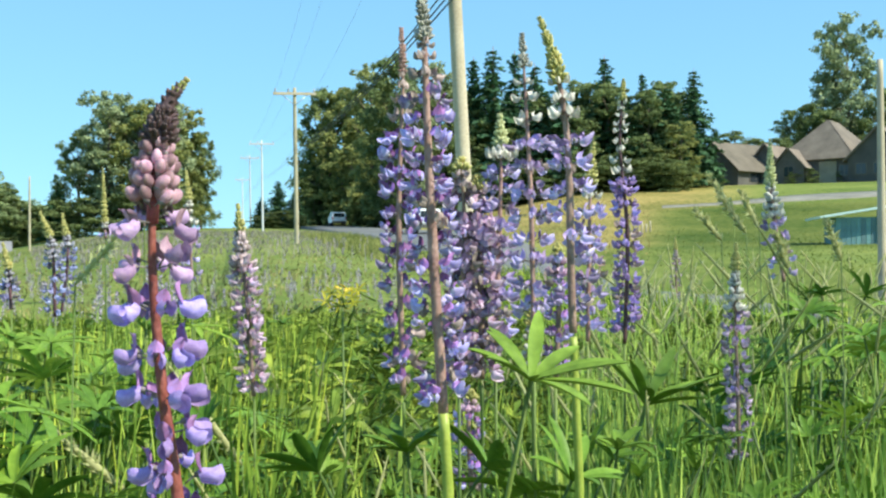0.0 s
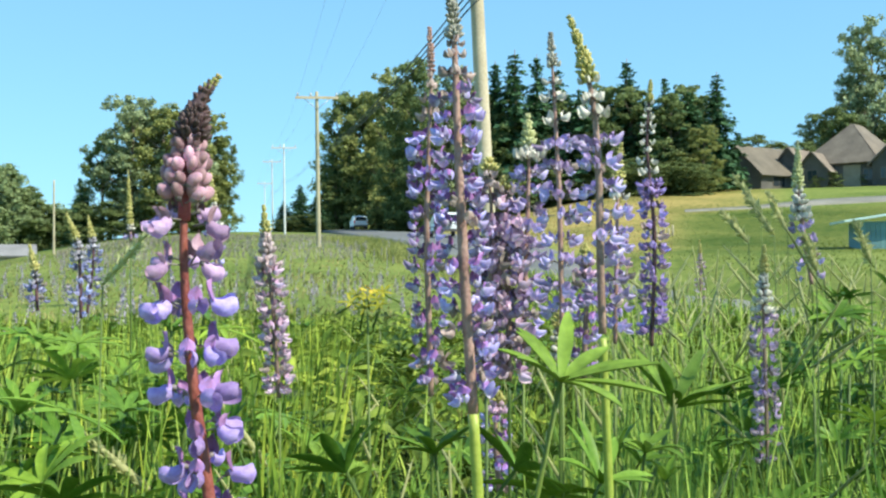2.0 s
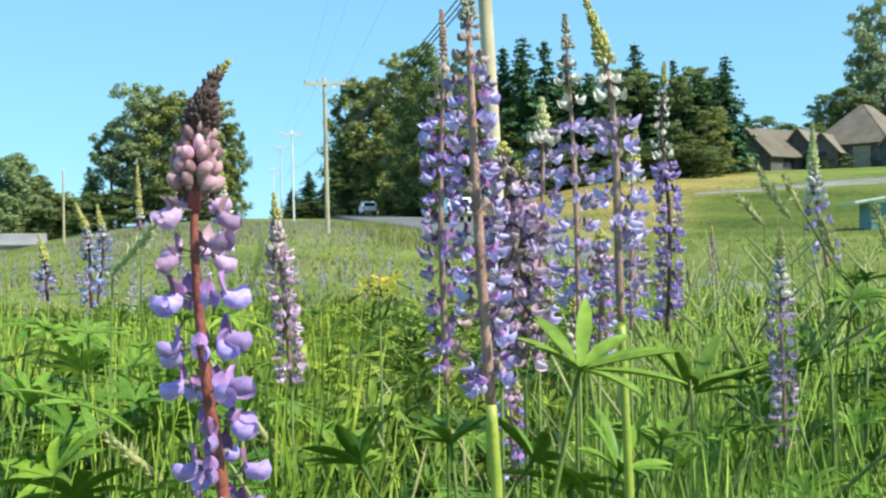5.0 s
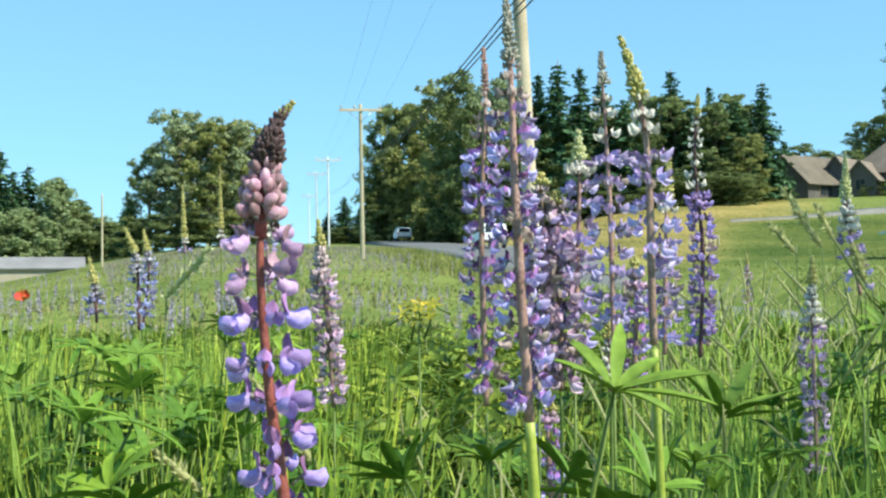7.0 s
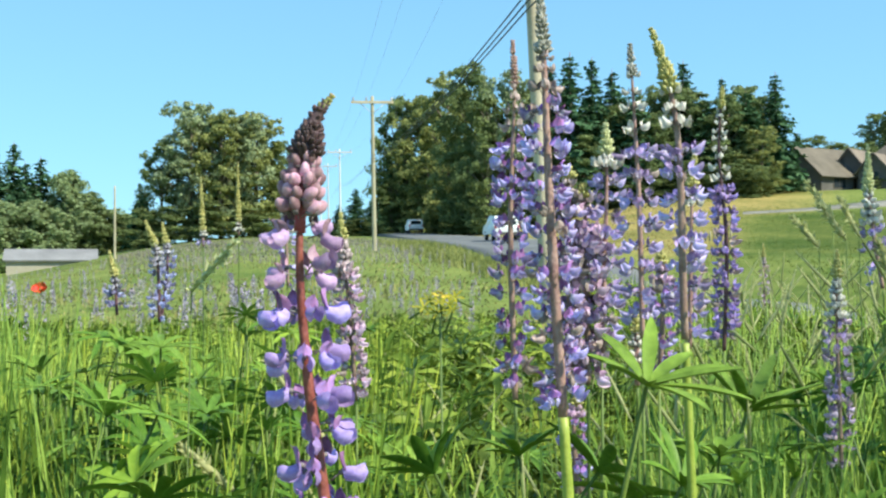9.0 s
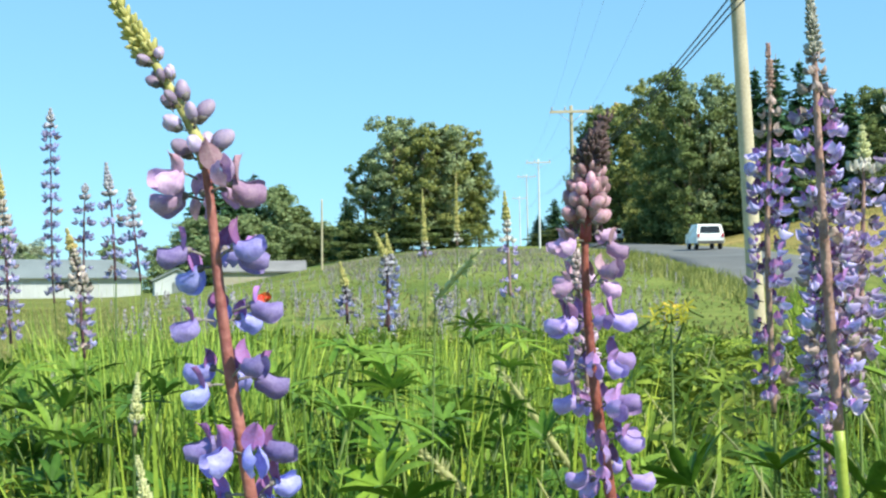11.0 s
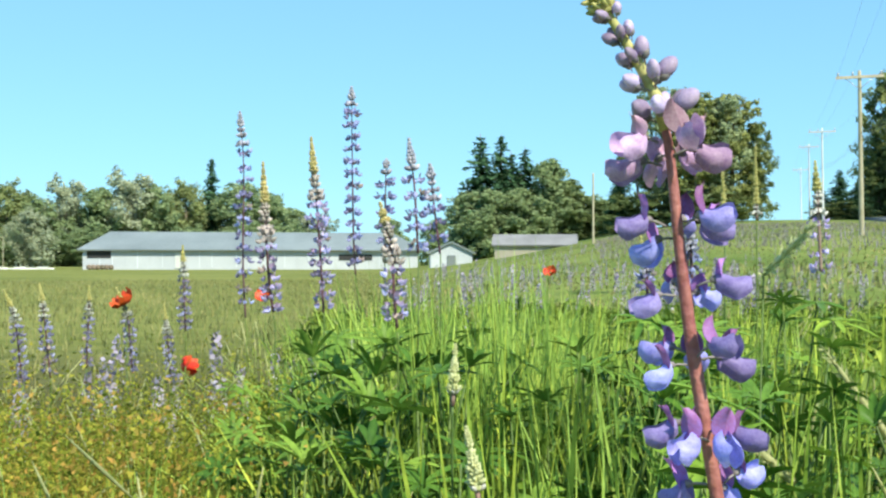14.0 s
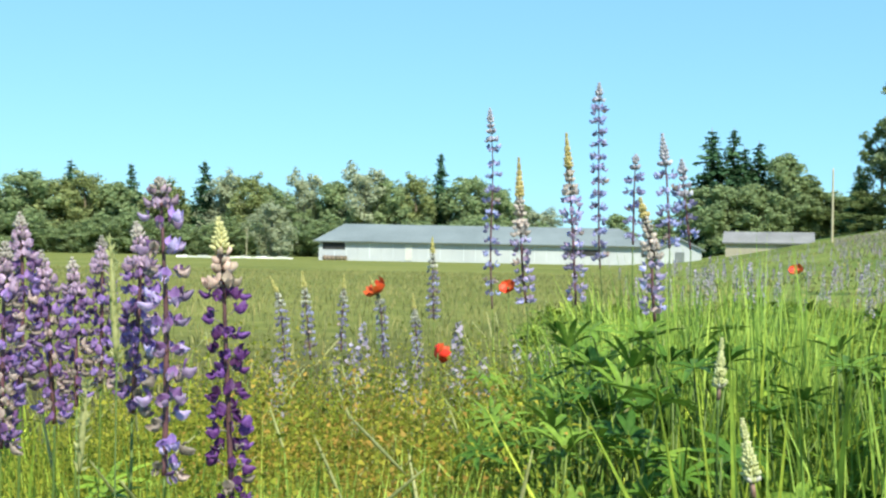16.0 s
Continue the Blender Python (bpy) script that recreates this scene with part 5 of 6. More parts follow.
for p in ([(-2.186, 2.37, 1.044), (-2.183, 2.373, 0.917), (-2.179, 2.377, 0.773)], [(-2.518, 2.359, 0.932), (-2.519, 2.359, 0.873), (-2.522, 2.358, 0.771)], [(-2.392, 1.947, 0.929), (-2.371, 1.964, 0.854), (-2.36, 1.974, 0.719)],
          [(-2.326, 2.0, 0.945), (-2.317, 2.008, 0.855), (-2.308, 2.016, 0.736)], [(-2.321, 2.261, 0.929), (-2.299, 2.28, 0.85), (-2.29, 2.288, 0.722)], [(-2.357, 2.49, 0.876), (-2.351, 2.495, 0.809), (-2.345, 2.501, 0.707)]):
    lupine(p, "small grey-blue lupine at the edge of the field", MUTED, 0.018, 0.05, 0.04, 0.14, 1.05, 6, 0.0024, group=G)
# the purple group at the left
G = "purple lupines beside the weeds"
lupine([(-1.168, 0.75, 1.032), (-1.163, 0.754, 0.972), (-1.159, 0.758, 0.869), (-1.152, 0.764, 0.711)], "dark purple lupine with a pale yellow tip", DARK, 0.021, 0.04, 0.045, 0.26, 1.5, 6, 0.0034, False, 0.08, group=G, fine=True)
lupine([(-1.18, 0.676, 1.073), (-1.176, 0.679, 1.003), (-1.172, 0.683, 0.897), (-1.172, 0.684, 0.721)], "lavender lupine with withering brown lower flowers", (petal("wing_lilac", (0.36, 0.26, 0.54), (0.56, 0.44, 0.68), False),) + PURPLE[1:], 0.027, 0.015, 0.025, 0.28, 1.56, 6, 0.0034, False, 0.12, group=G, fine=True, tipslot=CALYX, faded=0.2)
for p, c in (([(-1.53, 0.714, 1.04), (-1.526, 0.718, 0.949), (-1.527, 0.719, 0.754)], PURPLE), ([(-1.553, 0.76, 0.99), (-1.544, 0.768, 0.901), (-1.536, 0.775, 0.754)], PURPLE),
             ([(-1.74, 0.93, 0.979), (-1.736, 0.934, 0.905), (-1.733, 0.937, 0.788)], PURPLE), ([(-1.704, 0.959, 1.014), (-1.703, 0.961, 0.942), (-1.703, 0.962, 0.798)], PURPLE),
             ([(-1.326, 0.751, 1.028), (-1.321, 0.755, 0.976), (-1.326, 0.752, 0.801)], PURPLE), ([(-1.359, 0.596, 1.0), (-1.359, 0.596, 0.89), (-1.36, 0.596, 0.76)], PURPLE)):
    lupine(p, "dense purple lupine with a dusky tip", c, 0.016, 0.025, 0.035, 0.17, 1.36, 7, 0.0032, group=G, tipslot=CALYX, faded=0.16)
# young spikes still in bud
for p in ([(-0.738, 1.163, 0.902), (-0.739, 1.162, 0.875), (-0.74, 1.161, 0.841)], [(-0.6, 0.913, 0.846), (-0.596, 0.915, 0.825), (-0.593, 0.918, 0.799)]):
    lupine(p, "young pale green lupine spike still in bud", LAVENDER, 0.014, 0.06, 0.002, 0.001, 1.0, 5, 0.0026, tipslot=BUD_GREEN, fat=1.1)


# ---- leaves ----
def palmate(seed, cup, n=9, length=0.062, droop=0.25, petiole=0.22, k=4, thick=False, slim=1.0):
    """A lupine leaf: leaflets round a hub, each folded along its rib; petiole below."""
    rng = random.Random(seed)
    sh = Shape()
    for i in range(n):
        a = 2 * math.pi * (i + 0.5 + rng.uniform(-0.18, 0.18)) / n
        ln = length * rng.uniform(0.78, 1.12) * (0.85 + 0.15 * math.cos(a))
        e = cup + rng.uniform(-0.15, 0.15)
        dr = droop * rng.uniform(0.6, 1.4)
        vs = []
        for s in range(k + 1):
            f = s / k
            x, z = ln * f * math.cos(e), ln * (f * math.sin(e) - dr * f * f)
            w = 0.0056 * slim * (length / 0.062) * (math.sin(math.pi * min(0.999, 0.08 + 0.9 * f)) ** 0.8) * (0.75 + 0.35 * f)
            vs += [(x, -w, z + w * 0.45), (x, 0, z), (x, w, z + w * 0.45)]
        o = 3 * (k + 1)
        if thick:
            vs = vs + [(p[0], p[1], p[2] - 0.0005) for p in vs]
        fs = []
        for s in range(k):
            for j in (0, 1):
                q = (3 * s + j, 3 * s + 3 + j, 3 * s + 4 + j, 3 * s + 1 + j)
                fs += [q, tuple(o + v for v in q[::-1])] if thick else [q]
        sh.add(vs, fs, 0, Matrix.Rotation(a, 4, "Z"))
    sh.tube([(0, 0, 0.001), (0.004, 0, -petiole * 0.3), (0.02, 0.004, -petiole)], [0.0014, 0.0017, 0.002], 5, 1)
    return sh


LEAVES = []
for s, (cup, n, dr) in enumerate(((0.25, 9, 0.25), (0.5, 10, 0.35), (0.05, 8, 0.2), (0.75, 9, 0.2))):
    for mt in (LEAF, LEAF_LIGHT):
        LEAVES.append(palmate(s, cup, n, droop=dr).mesh("leaf", [mt, STEM_GREEN]))


def clump(x, y, high, wide, count, seed, light=0.3, big=1.0, label="leafy green lupine plant with palmate leaves"):
    rng = random.Random(seed)
    g = gz(x, y)
    c = thing("lupine_foliage", label, "lupine plant", "lupine foliage", Matrix.Translation((x, y, g)))
    sh = Shape()
    for i in range(4):
        sh.tube([(0, 0, -0.03), (rng.uniform(-0.3, 0.3) * wide, rng.uniform(-0.3, 0.3) * wide, high * 0.85)], [0.004, 0.002], 6)
    part("stem", sh.mesh("stem", [STEM_GREEN]), c)
    for i in range(count):
        a, q = rng.uniform(0, 6.283), math.sqrt(rng.random())
        lx, ly = wide * q * math.cos(a), wide * q * math.sin(a)
        lz = high * (1.0 - 0.32 * q * q) * rng.uniform(0.62, 1.0)
        m = pose(lx, ly, lz, rng.uniform(-22, 22) - 25 * q * math.sin(a), rng.uniform(-22, 22) + 25 * q * math.cos(a), rng.uniform(0, 360)) @ Matrix.Scale(big * rng.uniform(0.75, 1.2), 4)
        part("leaf", LEAVES[rng.randrange(4) * 2 + (rng.random() < light)], c, m=m)


# the two broad leaves before the clump
for (x, y, z), tilt, k, cup, lab in (((0.063, 0.822, 0.918), (16, 10, 12), 1.35, 0.46, "broad fresh green lupine leaf spread like a fan"), ((0.259, 1.453, 0.822), (16, -2, 80), 1.9, 0.6, "broad fresh green lupine leaf cupped upwards")):
    g = gz(x, y)
    c = thing("lupine_leaf", lab, "lupine leaf", at=Matrix.Translation((x, y, g)))
    big_leaf = palmate(31 if k < 1.5 else 37, cup, 11, 0.066, 0.10, 0.3, 8, True, 0.8)
    part("leaf", big_leaf.mesh("leaf", [LEAF, STEM_GREEN]), c, m=pose(0, 0, z - g, *tilt) @ Matrix.Scale(k, 4))
    sh = Shape()
    sh.tube([(0.02, 0.02, -0.03), (0.02, 0.01, 0.3), (0.01, 0.0, z - g - 0.24)], [0.004, 0.003, 0.002], 7)
    part("stem", sh.mesh("stem", [STEM_GREEN]), c)

brng = random.Random(9)
for x, y, z in ((-0.031, 0.953, 0.845), (-0.1, 0.903, 0.838), (0.072, 1.003, 0.80), (0.11, 0.98, 0.815), (0.035, 0.93, 0.835), (-0.385, 1.063, 0.78), (-0.62, 1.3, 0.70)):
    g = gz(x, y)
    c = thing("lupine_leaf", "large fresh green lupine leaf low in the grass", "lupine leaf", "large lupine leaves", Matrix.Translation((x, y, g)))
    one = palmate(brng.randrange(900), brng.uniform(0.25, 0.7), brng.choice((8, 9, 10)), 0.066, brng.uniform(0.1, 0.3), 0.3, 6, True)
    part("leaf", one.mesh("leaf", [LEAF_LIGHT if brng.random() < 0.85 else LEAF, STEM_GREEN]), c, m=pose(0, 0, z - g, brng.uniform(5, 40), brng.uniform(-20, 20), brng.uniform(0, 360)) @ Matrix.Scale(brng.uniform(0.95, 1.3), 4))
    sh = Shape()
    sh.tube([(0.02, 0.02, -0.03), (0.02, 0.01, (z - g) * 0.4), (0.01, 0.0, z - g - 0.24)], [0.004, 0.003, 0.002], 6)
    part("stem", sh.mesh("stem", [STEM_GREEN]), c)

# a yellow-green weed in flower behind the violet lupine
GOLD_LEAF = mat("weed_leaf_golden", (0.36, 0.36, 0.03), 0.5, 0.25, 20, 150, (0.56, 0.50, 0.05), leafy=0.3, spread=0.15, gloss=0.2)
wx, wy, wz = -0.151, 1.69, 0.955
weed = thing("flowering_weed", "yellow-green weed in flower among the meadow grass", "weed", at=Matrix.Translation((wx, wy, gz(wx, wy))))
sh = Shape()
sh.tube([(0.01, 0, -0.03), (0.006, 0.004, wz * 0.5), (0, 0, wz - 0.01)], [0.003, 0.0024, 0.0016], 7)
part("stem", sh.mesh("stem", [STEM_GREEN]), weed)
for i in range(7):
    a = i * 2.4
    one = palmate(900 + i, 0.3, 6, 0.022, 0.2, 0.03, 4, True)
    part("leaf", one.mesh("leaf", [GOLD_LEAF, STEM_GREEN]), weed, m=pose(0.024 * math.cos(a), 0.024 * math.sin(a), wz + 0.012 - 0.004 * i, 40 + 12 * math.sin(a), -12 * math.cos(a), 0) @ pose(0, 0, 0, 0, 0, 40 * i))
for i in range(4):
    sh = Shape()
    for k in range(5):
        sh.slab([(0, 0, 0), (0.004, -0.0028, 0.001), (0.0075, 0, 0.0015), (0.004, 0.0028, 0.001)], 0.0004, 0, Matrix.Rotation(k * 1.2566, 4, "Z"))
    part("blossom", sh.mesh("blossom", [YELLOW]), weed, "small yellow blossom", pose(0.02 * math.cos(i * 2.4) * (0.4 + i / 12), 0.02 * math.sin(i * 2.4) * (0.4 + i / 12), wz + 0.012 + 0.003 * (i % 3), 25, 10 * (i % 3), 40 * i))

SPOTS = [(-0.55, 1.5, 0.95, 0.22), (-0.75, 1.75, 0.98, 0.25), (-0.42, 1.25, 0.86, 0.18), (0.55, 1.75, 0.99, 0.24), (0.74, 2.0, 1.02, 0.27), (0.16, 1.35, 0.80, 0.18), (0.05, 1.12, 0.72, 0.12), (-0.62, 1.68, 0.98, 0.24), (-0.36, 1.5, 0.90, 0.2), (-0.50, 2.0, 0.96, 0.26),
         (-1.0, 1.6, 0.93, 0.27), (-0.85, 1.35, 0.86, 0.23), (-1.15, 1.75, 0.94, 0.26), (-0.68, 1.75, 0.94, 0.22), (-1.1, 1.45, 0.88, 0.24), (-1.2, 0.75, 0.62, 0.16), (0.02, 0.86, 0.66, 0.08)]
for i, (x, y, h, w) in enumerate(SPOTS):
    clump(x, y, h, w, 50, 100 + i, 0.4 if i < 10 else 0.2, 1.15)
for i, (x, y, h, w) in enumerate([(-1.25, 1.75, 0.84, 0.2), (-1.4, 1.85, 0.82, 0.2), (-1.05, 1.42, 0.80, 0.2), (-1.5, 2.15, 0.86, 0.24), (-0.95, 1.3, 0.78, 0.18), (-1.75, 2.3, 0.82, 0.2), (-1.15, 2.0, 0.9, 0.25), (-0.15, 1.05, 0.70, 0.14),
                                 (-0.3, 1.6, 0.78, 0.2), (0.35, 1.5, 0.82, 0.2), (-0.55, 1.95, 0.9, 0.24), (-1.45, 0.85, 0.68, 0.18), (-1.6, 1.0, 0.7, 0.2), (-0.1, 0.82, 0.62, 0.07)]):
    clump(x, y, h, w, 36, 200 + i, 0.25, 1.12)
crng = random.Random(77)
for i in range(90):
    b, r = crng.uniform(-46, 24), 1.4 + 7.0 * crng.random() ** 1.3
    x, y = at_bearing(b, r)
    if b < -33 or (b < -30 and r > 3.2) or (b > 5 and r < 3):
        continue
    clump(x, y, crng.uniform(0.66, 0.82), crng.uniform(0.14, 0.3), 20, 300 + i, 0.25, 1.3)


def far_foliage(count, where, seed, per=15, low=0.6, high=0.82):
    """Lupine leaves further off, joined: plain folded leaflets round a hub."""
    rng = np.random.default_rng(seed)
    x, y = where(rng, count)
    leaf_v, leaf_f = [], []
    for i in range(7):
        a = 2 * math.pi * i / 7
        c, s = math.cos(a), math.sin(a)
        k = len(leaf_v)
        for f, w in ((0.05, 0.003), (0.6, 0.010), (1.0, 0.0)):
            for side in (-1, 0, 1):
                px, py, pz = 0.085 * f, side * w, 0.03 * f - 0.03 * f * f + abs(side) * w * 0.5
                leaf_v.append((px * c - py * s, px * s + py * c, pz))
        for r in range(2):
            for j in (0, 1):
                leaf_f.append((k + 3 * r + j, k + 3 * r + 3 + j, k + 3 * r + 4 + j, k + 3 * r + 1 + j))
    lv, lf = np.array(leaf_v), np.array(leaf_f)
    vs, fs = [], []
    for i in range(len(x)):
        high, wide, g = rng.uniform(low, high), rng.uniform(0.12, 0.3), gz(x[i], y[i])
        for j in range(per):
            q = math.sqrt(rng.random())
            a = rng.uniform(0, 6.283)
            e = Euler((rng.normal() * 0.4, rng.normal() * 0.4, rng.uniform(0, 6.28))).to_matrix()
            p = np.array([x[i] + wide * q * math.cos(a), y[i] + wide * q * math.sin(a), g + high * rng.uniform(0.7, 1.0) * (1 - 0.25 * q)])
            fs.append(lf + len(vs) * len(lv))
            vs.append((lv * rng.uniform(0.8, 1.5)) @ np.array(e).T + p)
    me = bpy.data.meshes.new("lupine_leaves")
    me.from_pydata(np.concatenate(vs).tolist(), [], np.concatenate(fs).tolist())
    me.polygons.foreach_set("use_smooth", [True] * len(me.polygons))
    me.materials.append(LEAF_FAR)
    thing("lupine_leaves", "patches of green lupine leaves across the meadow", "lupine plants", me=me, kind="stuff")


LEAF_FAR = mat("lupine_leaf_far", (0.06, 0.115, 0.016), 0.5, 0.3, 1.2, 20, (0.26, 0.35, 0.055), leafy=0.18, pick="island", spread=0.26, gloss=0.12)


# ---- grass ----
def blades(name, count, where, height, width, seed, material, label, lean=0.35, seg=3):
    """Many single blades as one sheet of stuff. where(rng, n) gives x, y; height(x, y, rng) the reach."""
    rng = np.random.default_rng(seed)
    x, y = where(rng, count)
    n = (x - 0.45) * LINE_Y - (y - 20.5) * LINE_X
    off = (n < 4.9) | (n > 12.8) | (np.hypot(x, y) < 13)
    x, y = x[off], y[off]
    count = len(x)
    h = height(x, y, rng)
    z0 = ground_z(x, y) - 0.02
    a, bend = rng.uniform(0, 2 * np.pi, count), rng.uniform(0.05, lean, count) * h * rng.uniform(0.4, 1.6, count)
    fa = rng.uniform(0, 2 * np.pi, count)
    w = width * rng.uniform(0.5, 1.3, count)
    dx, dy, sx, sy = np.cos(a), np.sin(a), np.cos(fa), np.sin(fa)
    per = 2 * seg + 1
    vs = np.zeros((count, per, 3))
    for i in range(seg + 1):
        f = i / seg
        cx, cy = x + dx * bend * f * f, y + dy * bend * f * f
        cz = z0 + h * f - 0.5 * bend * f * f * f
        ww = w * (1 - f ** 1.6) * 0.5
        if i < seg:
            vs[:, 2 * i] = np.c_[cx - sx * ww, cy - sy * ww, cz]
            vs[:, 2 * i + 1] = np.c_[cx + sx * ww, cy + sy * ww, cz]
        else:
            vs[:, 2 * i] = np.c_[cx, cy, cz]
    base = (np.arange(count) * per)[:, None]
    tris = []
    for i in range(seg - 1):
        tris += [np.c_[2 * i, 2 * i + 1, 2 * i + 3], np.c_[2 * i, 2 * i + 3, 2 * i + 2]]
    tris.append(np.c_[2 * seg - 2, 2 * seg - 1, 2 * seg])
    f = np.concatenate([base + t for t in tris], axis=1).reshape(-1, 3)
    me = bpy.data.meshes.new(name)
    me.vertices.add(count * per)
    me.vertices.foreach_set("co", vs.ravel())
    me.loops.add(f.size)
    me.loops.foreach_set("vertex_index", f.ravel().astype(np.int32))
    me.polygons.add(len(f))
    me.polygons.foreach_set("loop_start", np.arange(0, f.size, 3, dtype=np.int32))
    me.polygons.foreach_set("use_smooth", np.ones(len(f), dtype=bool))
    me.update(calc_edges=True)
    me.materials.append(material)
    return thing(name, label, "grass", me=me, kind="stuff")


def sector(b0, b1, r0, r1, power=1.6):
    def pick(rng, n):
        b = np.radians(rng.uniform(b0, b1, n))
        r = (r0 ** power + (r1 ** power - r0 ** power) * rng.random(n)) ** (1 / power)
        return r * np.sin(b), r * np.cos(b)
    return pick


def reach(x, y, rng):
    b, r = np.degrees(np.arctan2(x, y)), np.hypot(x, y)
    top = 0.74 + 0.11 * smooth_step(4, 11, b) + 0.05 * smooth_step(10, 16, b) + 0.10 * smooth_step(-45, -22, b) * (1 - smooth_step(-22, -12, b)) - 0.08 * smooth_step(-36, -48, b)
    top = top * (0.93 + 0.09 * np.sin(1.9 * x + 0.7 * y) * np.cos(1.3 * y - 0.8 * x + 1) + 0.05 * np.sin(5.1 * x) * np.cos(4.3 * y))
    near = 0.80 + 0.2 * smooth_step(0.8, 2.0, r) - 0.26 * smooth_step(2, 8, b) * (1 - smooth_step(1.0, 1.9, r))
    return np.maximum(top * near * rng.uniform(0.55, 1.08, len(x)), 0.1)


far_foliage(270, sector(-36, 27, 2.4, 11), 51, 12)
far_foliage(300, sector(-38, 7, 1.35, 5), 52, 9, 0.5, 0.8)
far_foliage(210, sector(-26, -1, 5.5, 16), 55, 8, 0.5, 0.74)
far_foliage(190, sector(-28, -3, 2.2, 5.5), 53, 12, 0.8, 1.0)
far_foliage(170, sector(-40, 6, 1.0, 3.6), 56, 11, 0.28, 0.52)
far_foliage(90, sector(10, 27, 2.8, 7), 54, 12, 0.74, 0.94)
blades("meadow_grass", 8500, sector(-66, 28, 0.85, 4.2), reach, 0.021, 21, GRASS, "dense tall green meadow grass round the lupines", 0.5, 4)
blades("broad_grass", 2300, sector(-62, 26, 0.78, 2.0), lambda x, y, rng: reach(x, y, rng) * 1.04, 0.022, 27, GRASS, "broad bright green grass blades near the path", 0.4, 4)
BLADE_LIGHT = mat("broad_blade", (0.22, 0.37, 0.055), 0.5, 0.3, 3, 60, (0.45, 0.60, 0.13), leafy=0.28, pick="island", spread=0.2, gloss=0.2)
blades("broad_grass", 1500, sector(-40, 26, 0.9, 2.5), lambda x, y, rng: rng.uniform(0.5, 0.86, len(x)), 0.025, 63, BLADE_LIGHT, "broad pale green grass leaves catching the sun", 0.35, 5)
blades("broad_grass", 420, sector(9, 25, 1.1, 2.4), lambda x, y, rng: rng.uniform(0.45, 0.85, len(x)), 0.024, 67, BLADE_LIGHT, "broad pale green grass leaves catching the sun", 0.4, 5)
blades("broad_grass", 330, sector(10, 25, 0.85, 1.45), lambda x, y, rng: rng.uniform(0.35, 0.62, len(x)), 0.028, 68, BLADE_LIGHT, "broad pale green grass leaves catching the sun", 0.45, 5)
blades("broad_grass", 1900, sector(5, 28, 0.95, 2.4), lambda x, y, rng: rng.uniform(0.66, 0.9, len(x)), 0.020, 91, BLADE_LIGHT, "bright upright grass leaves catching the sun", 0.3, 5)
blades("broad_grass", 520, sector(13, 28, 0.9, 1.4), lambda x, y, rng: rng.uniform(0.68, 0.84, len(x)), 0.021, 96, BLADE_LIGHT, "bright upright grass leaves catching the sun", 0.4, 5)
blades("broad_grass", 620, sector(-25, -5, 0.92, 1.6), lambda x, y, rng: rng.uniform(0.6, 0.84, len(x)), 0.019, 97, BLADE_LIGHT, "bright upright grass leaves catching the sun", 0.4, 5)
blades("tall_grass", 800, sector(10, 28, 2.1, 4.0), lambda x, y, rng: rng.uniform(0.7, 0.98, len(x)), 0.011, 92, BLADE_LIGHT, "tall pale grass leaning in the wind", 0.3, 5)
blades("tall_grass", 1700, sector(-28, -12, 1.3, 3.2), lambda x, y, rng: rng.uniform(0.74, 1.0, len(x)), 0.014, 94, BLADE_LIGHT, "tall bright upright grass before the rise", 0.3, 5)
blades("tall_grass", 1300, sector(-38, -24, 1.8, 3.4), lambda x, y, rng: rng.uniform(0.86, 1.12, len(x)) * (0.8 + 0.2 * smooth_step(-40, -32, np.degrees(np.arctan2(x, y)))), 0.014, 100, BLADE_LIGHT, "tall bright upright grass before the rise", 0.35, 5)
blades("broad_grass", 260, sector(-31, -18, 0.85, 1.8), lambda x, y, rng: rng.uniform(0.65, 0.88, len(x)), 0.026, 64, BLADE_LIGHT, "broad pale green grass leaves catching the sun", 0.25, 5)
blades("tall_grass", 5600, sector(-35, -6, 1.3, 5.0), lambda x, y, rng: rng.uniform(0.6, 0.99, len(x)), 0.02, 28, GRASS, "tall upright green grass before the rise", 0.25)
blades("meadow_grass", 17000, sector(-34, 28, 4.0, 15), lambda x, y, rng: reach(x, y, rng) * (0.86 - 0.3 * smooth_step(6, 13, np.hypot(x, y))), 0.018, 22, GRASS_MID, "tall green meadow grass further off", 0.8)
blades("rough_grass", 30000, sector(-33, 4, 14, 105), lambda x, y, rng: rng.uniform(0.12, 0.36, len(x)) * (1 - 0.6 * smooth_step(22, 50, np.hypot(x, y))) * (0.75 + 0.45 * np.sin(0.31 * x + 0.2 * y) * np.cos(0.23 * y - 0.4 * x)), 0.075, 23, GRASS_FAR, "rough uneven grass on the rise", 0.8, 2)
CREST = mat("seeding_grass", (0.25, 0.215, 0.19), 0.8, 0.25, 0.4, 5, (0.36, 0.32, 0.29), leafy=0.3, pick="island", spread=0.16, gloss=0.15)
blades("seeding_grass", 5200, sector(-20, -5, 48, 108), lambda x, y, rng: rng.uniform(0.15, 0.4, len(x)), 0.05, 71, CREST, "mauve-brown seeding grass along the crest", 0.6, 2)
blades("crop_rows", 34000, sector(-75, -28, 4.0, 60), lambda x, y, rng: rng.uniform(0.10, 0.26, len(x)) + 0.25 * (np.hypot(x, y) < 6) * rng.random(len(x)), 0.022, 24, GRASS_FAR, "short olive green crop on the flat field", 0.8, 2)


